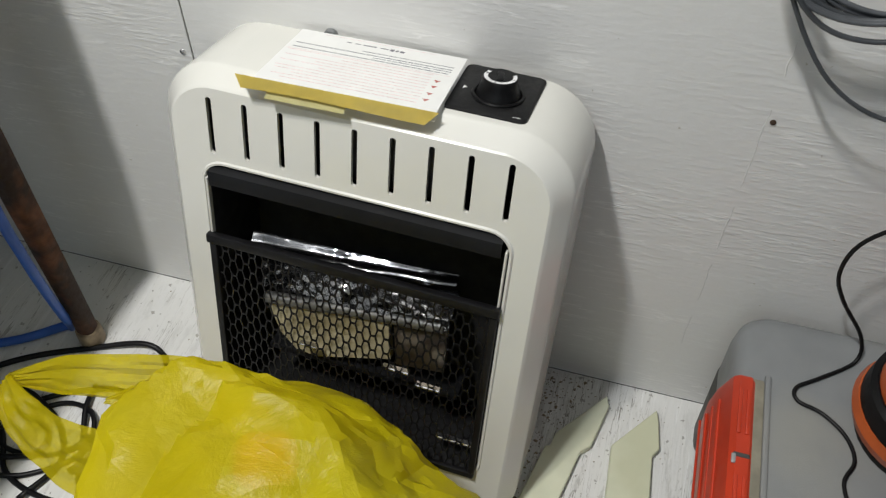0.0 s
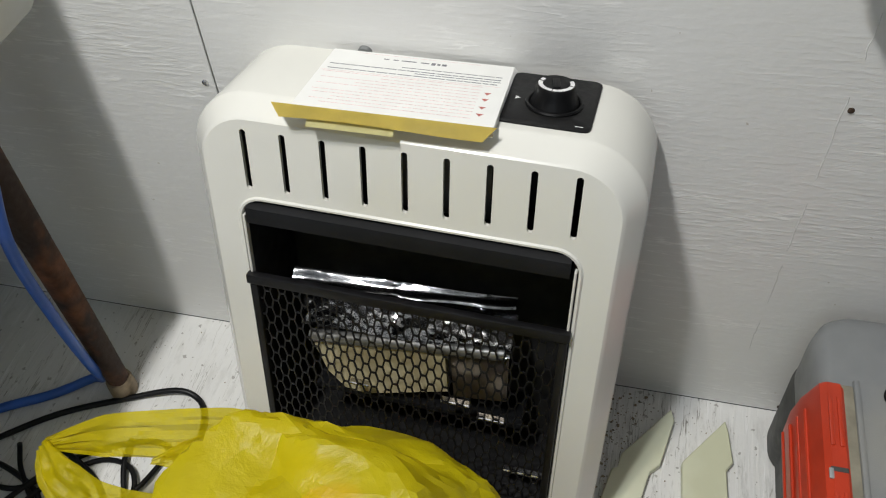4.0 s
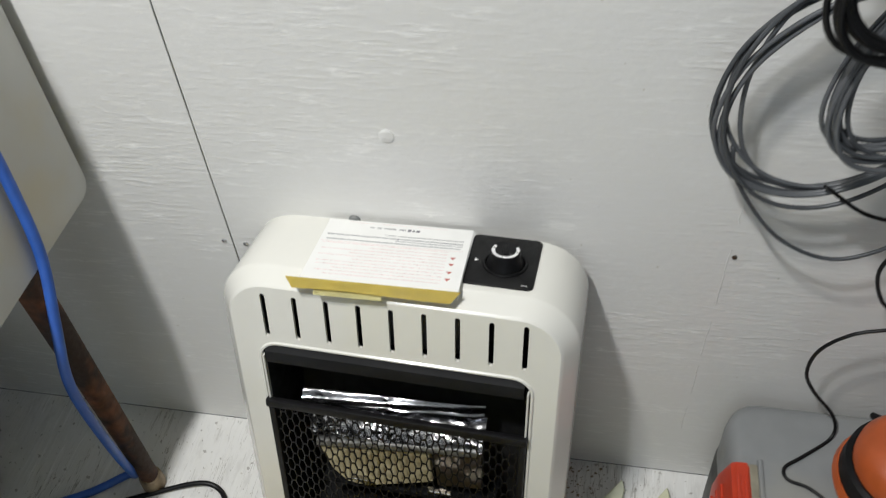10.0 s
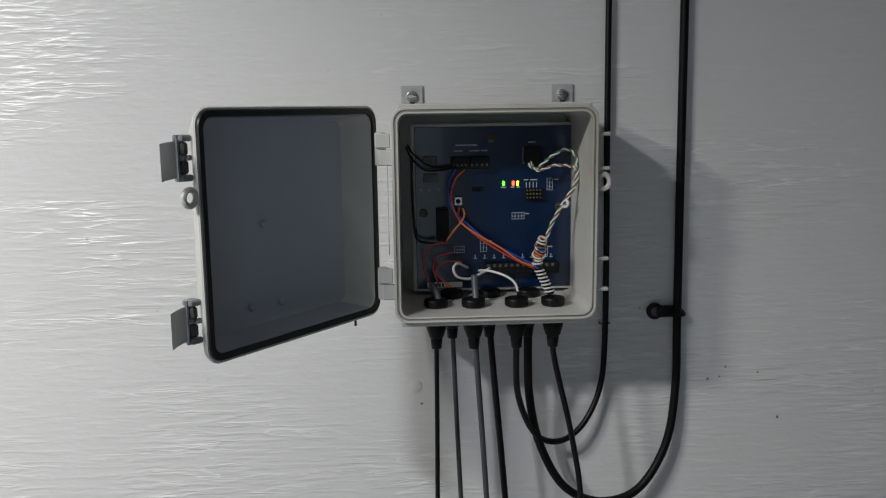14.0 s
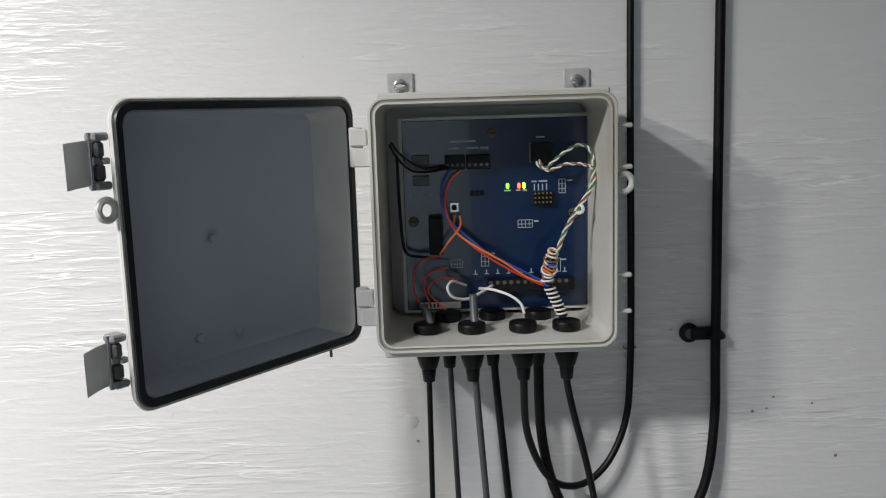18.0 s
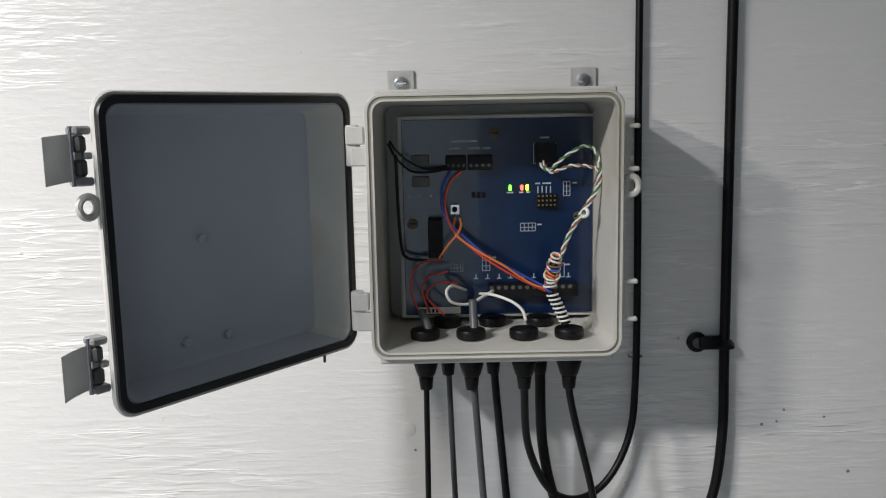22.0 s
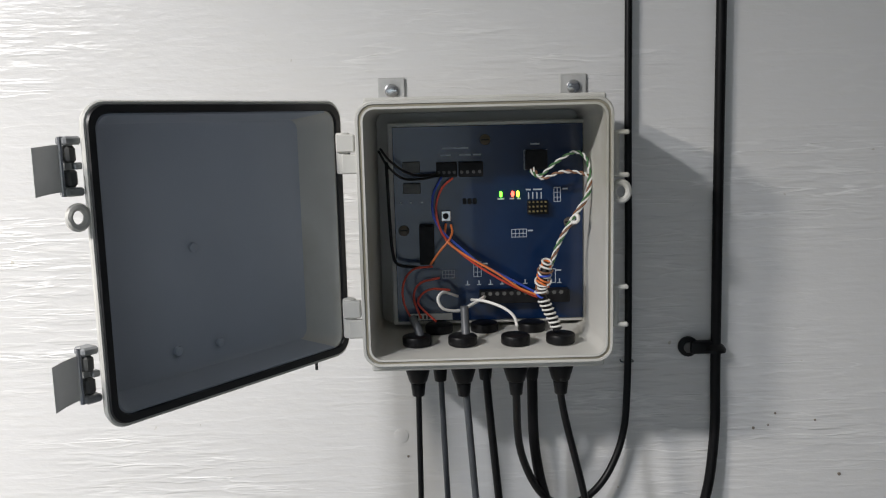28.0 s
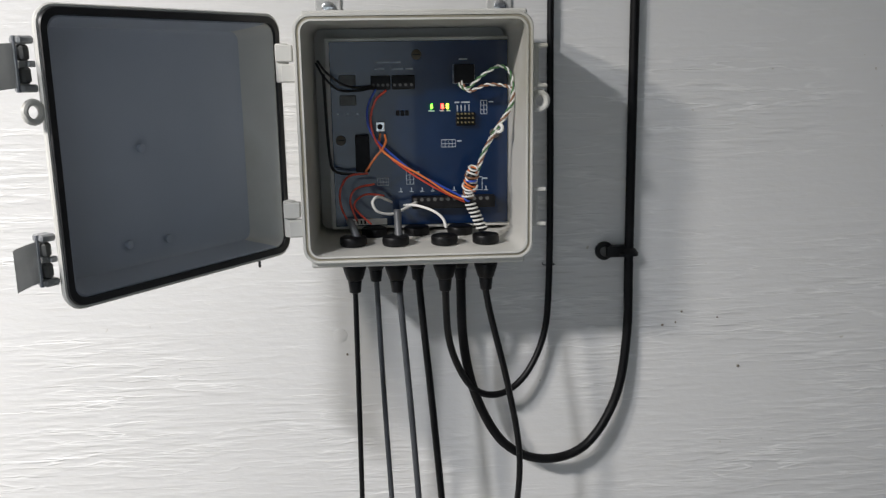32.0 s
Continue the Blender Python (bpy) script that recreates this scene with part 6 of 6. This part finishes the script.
def twisted(points, mats, r, turns, spread, label):
    """Wires twisted round one another along a line on the board."""
    path = smoothed([on(*spot(x, y), o) for x, y, o in points], 14)
    ob = empty("twisted_pair", Matrix.Translation(path[0]), label, "wire", "wires in the control box")
    for k, mt in enumerate(mats):
        pts = []
        for i, q in enumerate(path):
            d = (path[min(i + 1, len(path) - 1)] - path[max(i - 1, 0)]).normalized()
            u = d.cross(Vector((0, 1, 0))).normalized()
            w = d.cross(u)
            a = math.tau * (turns * i / len(path) + k / len(mats))
            pts.append(q + (u * math.cos(a) + w * math.sin(a)) * spread - path[0])
        part("strand", tube(pts, r, 6, line=True), mt, ob, sharp=180)


twisted([(245, 80, 0.008), (262, 90, 0.014), (290, 68, 0.02), (325, 50, 0.022), (346, 62, 0.024), (353, 92, 0.026)], [WIRE_WHITE, WIRE_GREEN], 0.00065, 7, 0.0007, "twisted green and white wire pair")
twisted([(250, 76, 0.008), (266, 94, 0.014), (300, 84, 0.02), (335, 86, 0.022), (353, 94, 0.026)], [WIRE_WHITE, WIRE_BROWN], 0.00065, 6, 0.0007, "twisted brown and white wire pair")
twisted([(353, 92, 0.026), (348, 125, 0.028), (322, 165, 0.028), (298, 205, 0.028), (282, 245, 0.03), (272, 268, 0.032)], [WIRE_WHITE, WIRE_GREEN, WIRE_WHITE, WIRE_BROWN], 0.0006, 5, 0.0011, "bundle of twisted white and coloured wires")
cord("bundle_tie", [on(*spot(326, 158), 0.0300), on(*spot(331, 163), 0.0315), on(*spot(330, 171), 0.0305), on(*spot(322, 173), 0.0285), on(*spot(317, 166), 0.0285)], 0.0012, WIRE_WHITE, "white tie round the wire bundle", "wires in the control box", 6, 5, "tie")
wraps = empty("wire_wrap", pose(0, 0, 0), "wires wound round a cable in orange, white and blue", "wire", "wires in the control box")
a, b = Vector(on(*spot(274, 242), 0.034)), Vector(on(*spot(262, 300), 0.036))
for k in range(13):
    q = a.lerp(b, k / 12)
    rr = 0.0030 + 0.0015 * math.sin(math.pi * k / 12) + 0.0006 * math.sin(k * 4.7)
    bm = tube([(rr * math.cos(math.tau * i / 16), rr * math.sin(math.tau * i / 16), 0.0014 * math.sin(math.tau * i / 16)) for i in range(16)], 0.00075, 5, closed=True, line=True)
    part("turn", moved(bm, Matrix.Translation(q) @ pose(0, 0, 0, 22 * math.sin(k * 2.1), 12 + 18 * math.sin(k * 3.3), 0)), (WIRE_WHITE, WIRE_ORANGE, WIRE_WHITE, WIRE_BROWN, WIRE_WHITE, WIRE_BLUE, WIRE_ORANGE)[k % 7], wraps, sharp=180)
part("core", tube([a, a.lerp(b, 0.5), b], 0.0027, 8), CABLE_BLACK, wraps)
shield = empty("striped_cable", pose(0, 0, 0), "cable end wound with white wire above its gland", "cable", "wires in the control box")
a, b = Vector(on(*spot(268, 312), 0.036)), Vector(on(*spot(294, 366), 0.04))
part("core", tube([on(*spot(262, 298), 0.036), a, a.lerp(b, 0.6), b], 0.0030, 8), CABLE_BLACK, shield)
q0 = (b - a).normalized().to_track_quat("Z", "Y").to_matrix().to_4x4()
for k in range(7):
    bm = tube([(0.0034 * math.cos(math.tau * i / 14), 0.0034 * math.sin(math.tau * i / 14), 0.001 * math.sin(math.tau * i / 14)) for i in range(14)], 0.0007, 5, closed=True, line=True)
    part("turn", moved(bm, Matrix.Translation(a.lerp(b, k / 7)) @ q0), WIRE_WHITE, shield, sharp=180)
for x0, x1, mt, lab in ((26, 42, CABLE_LIGHT, "grey cable end inside the box"), (122, 124, CABLE_LIGHT, "pale cable end inside the box")):
    cord("cable_end", [on(*spot(x0, 336 if x0 < 50 else 318), 0.03), on(*spot((x0 + x1) / 2, 352), 0.034), on(*spot(x1, 378), 0.038)], 0.0027, mt, lab, "wires in the control box")

# cable glands through the floor of the box
gland = empty("cable_gland", pose(0, 0, 0), "black plastic cable gland under the control box", "gland", "cable glands")
part("lock_nut", cyl(0.0094, 1.6085, 1.6150, 24, bevel=0.0014), BLACK_PLASTIC, gland)
part("collar", cyl(0.0092, 1.5945, 1.6005, 6, bevel=0.001), BLACK_PLASTIC, gland)
part("dome", cyl(0.0056, 1.5835, 1.5945, 16, 0.0088, 0.001), BLACK_PLASTIC, gland)
part("sleeve", cyl(0.0040, 1.5745, 1.5835, 14, 0.0050, 0.0006), BLACK_PLASTIC, gland)
FRONT = ((0.350, -0.072), (0.3795, -0.074), (0.4135, -0.075), (0.4425, -0.075))
REAR = ((0.3645, -0.041), (0.3955, -0.040), (0.4275, -0.042))
spots = FRONT + REAR
gland.matrix_world = pose(*spots[0], 0)
for x, y in spots[1:]:
    copy_thing(gland, pose(x, y, 0))

# cables that leave the box downwards
G = "cables under the control box"
cord("signal_cable", [(0.350, -0.072, 1.61), (0.350, -0.072, 1.57), (0.3495, -0.068, 1.474), (0.3485, -0.062, 1.355), (0.3475, -0.058, 1.245), (0.347, -0.062, 1.15), (0.343, -0.105, 1.06), (0.338, -0.125, 1.00), (0.335, -0.10, 0.90)], 0.0019, CABLE_BLACK, "thin black cable hanging straight from its gland", G)
cord("signal_cable", [(0.3645, -0.041, 1.61), (0.365, -0.043, 1.57), (0.3685, -0.048, 1.467), (0.3735, -0.05, 1.347), (0.377, -0.052, 1.237), (0.378, -0.06, 1.196), (0.374, -0.066, 1.169), (0.360, -0.07, 1.150)], 0.0020, CABLE_GREY, "grey cable hanging into the coil below", G)
cord("signal_cable", [(0.3795, -0.074, 1.61), (0.3815, -0.073, 1.57), (0.388, -0.068, 1.473), (0.395, -0.062, 1.354), (0.403, -0.058, 1.236), (0.408, -0.07, 1.10), (0.405, -0.11, 1.02), (0.392, -0.12, 0.995), (0.366, -0.115, 0.975)], 0.0023, CABLE_GREY, "grey cable hanging into the coil below", G)
cord("signal_cable", [(0.3955, -0.040, 1.61), (0.3965, -0.043, 1.57), (0.405, -0.048, 1.467), (0.4125, -0.05, 1.36), (0.4165, -0.053, 1.236), (0.404, -0.073, 1.142), (0.374, -0.105, 1.062), (0.350, -0.132, 1.030), (0.32, -0.135, 0.99)], 0.0027, CABLE_BLACK, "thicker black cable hanging into the coil below", G)
cord("signal_cable", [(0.4425, -0.075, 1.61), (0.443, -0.075, 1.57), (0.459, -0.070, 1.50), (0.469, -0.064, 1.436), (0.463, -0.058, 1.374), (0.443, -0.054, 1.335), (0.4345, -0.052, 1.313), (0.445, -0.05, 1.285), (0.458, -0.05, 1.255), (0.479, -0.053, 1.195), (0.475, -0.055, 1.13), (0.445, -0.065, 1.098), (0.4305, -0.07, 1.083), (0.446, -0.08, 1.06), (0.468, -0.09, 1.025)], 0.0024, CABLE_BLACK, "black cable that snakes down to the coils", G)
cord("power_cable", [(0.4135, -0.075, 1.61), (0.414, -0.07, 1.575), (0.4185, -0.05, 1.525), (0.436, -0.032, 1.4845), (0.459, -0.022, 1.4735), (0.481, -0.015, 1.486), (0.4965, -0.010, 1.517), (0.501, -0.007, 1.56), (0.5015, -0.0055, 1.65), (0.5005, -0.0055, 1.75), (0.500, -0.0055, 1.95), (0.500, -0.0055, TOP)], 0.0027, CABLE_BLACK, "black cable looping up the wall beside the box", G, 10)
cord("power_cable", [(0.4275, -0.042, 1.61), (0.4275, -0.042, 1.575), (0.430, -0.035, 1.52), (0.441, -0.028, 1.472), (0.463, -0.024, 1.432), (0.496, -0.020, 1.4150), (0.531, -0.016, 1.4235), (0.5565, -0.011, 1.4620), (0.5655, -0.007, 1.515), (0.5655, -0.0060, 1.58), (0.5645, -0.0058, 1.75), (0.564, -0.0058, 1.95), (0.564, -0.0058, TOP)], 0.0037, RUBBER, "thick black cable looping up the wall beside the box", G, 10)


def cable_clip(x, z, side, r):
    """A black moulded clip that is nailed beside its cable."""
    c = empty("cable_clip", pose(x, 0, z), "black plastic cable clip nailed to the wall", "clip", "cable clips")
    ring_ = cyl(0.0075, 0, 0.0045, 18, bevel=0.0012, m=pose(side * 0.0185, 0, 0, 90, 0, 0))
    part("nail_boss", ring_, BLACK_PLASTIC, c)
    part("nail_head", cyl(0.0040, 0.0045, 0.0058, 14, bevel=0.0004, m=pose(side * 0.0185, 0, 0, 90, 0, 0)), CHIP_GREY, c, "grey nail head")
    part("arm", box(min(side * 0.018, 0), max(side * 0.018, 0), -0.0085, -0.0003, -0.0046, 0.0046, 0.0015), BLACK_PLASTIC, c)
    part("hook", tube([(r * 1.25 * math.cos(a), -0.0052 - r * 1.25 * math.sin(a), 0) for a in (math.pi * k / 8 for k in range(9))], 0.0046, 8, 3, flat=0.45), BLACK_PLASTIC, c)


cable_clip(0.565, 1.5835, -1, 0.0038)
cord("cable_staple", [(0.4970, -0.0005, 1.5745), (0.4970, -0.0070, 1.5745), (0.5050, -0.0070, 1.5745), (0.5050, -0.0005, 1.5745)], 0.0005, CABLE_LIGHT, "thin pale staple over the black cable", "", 6, 4, "staple")
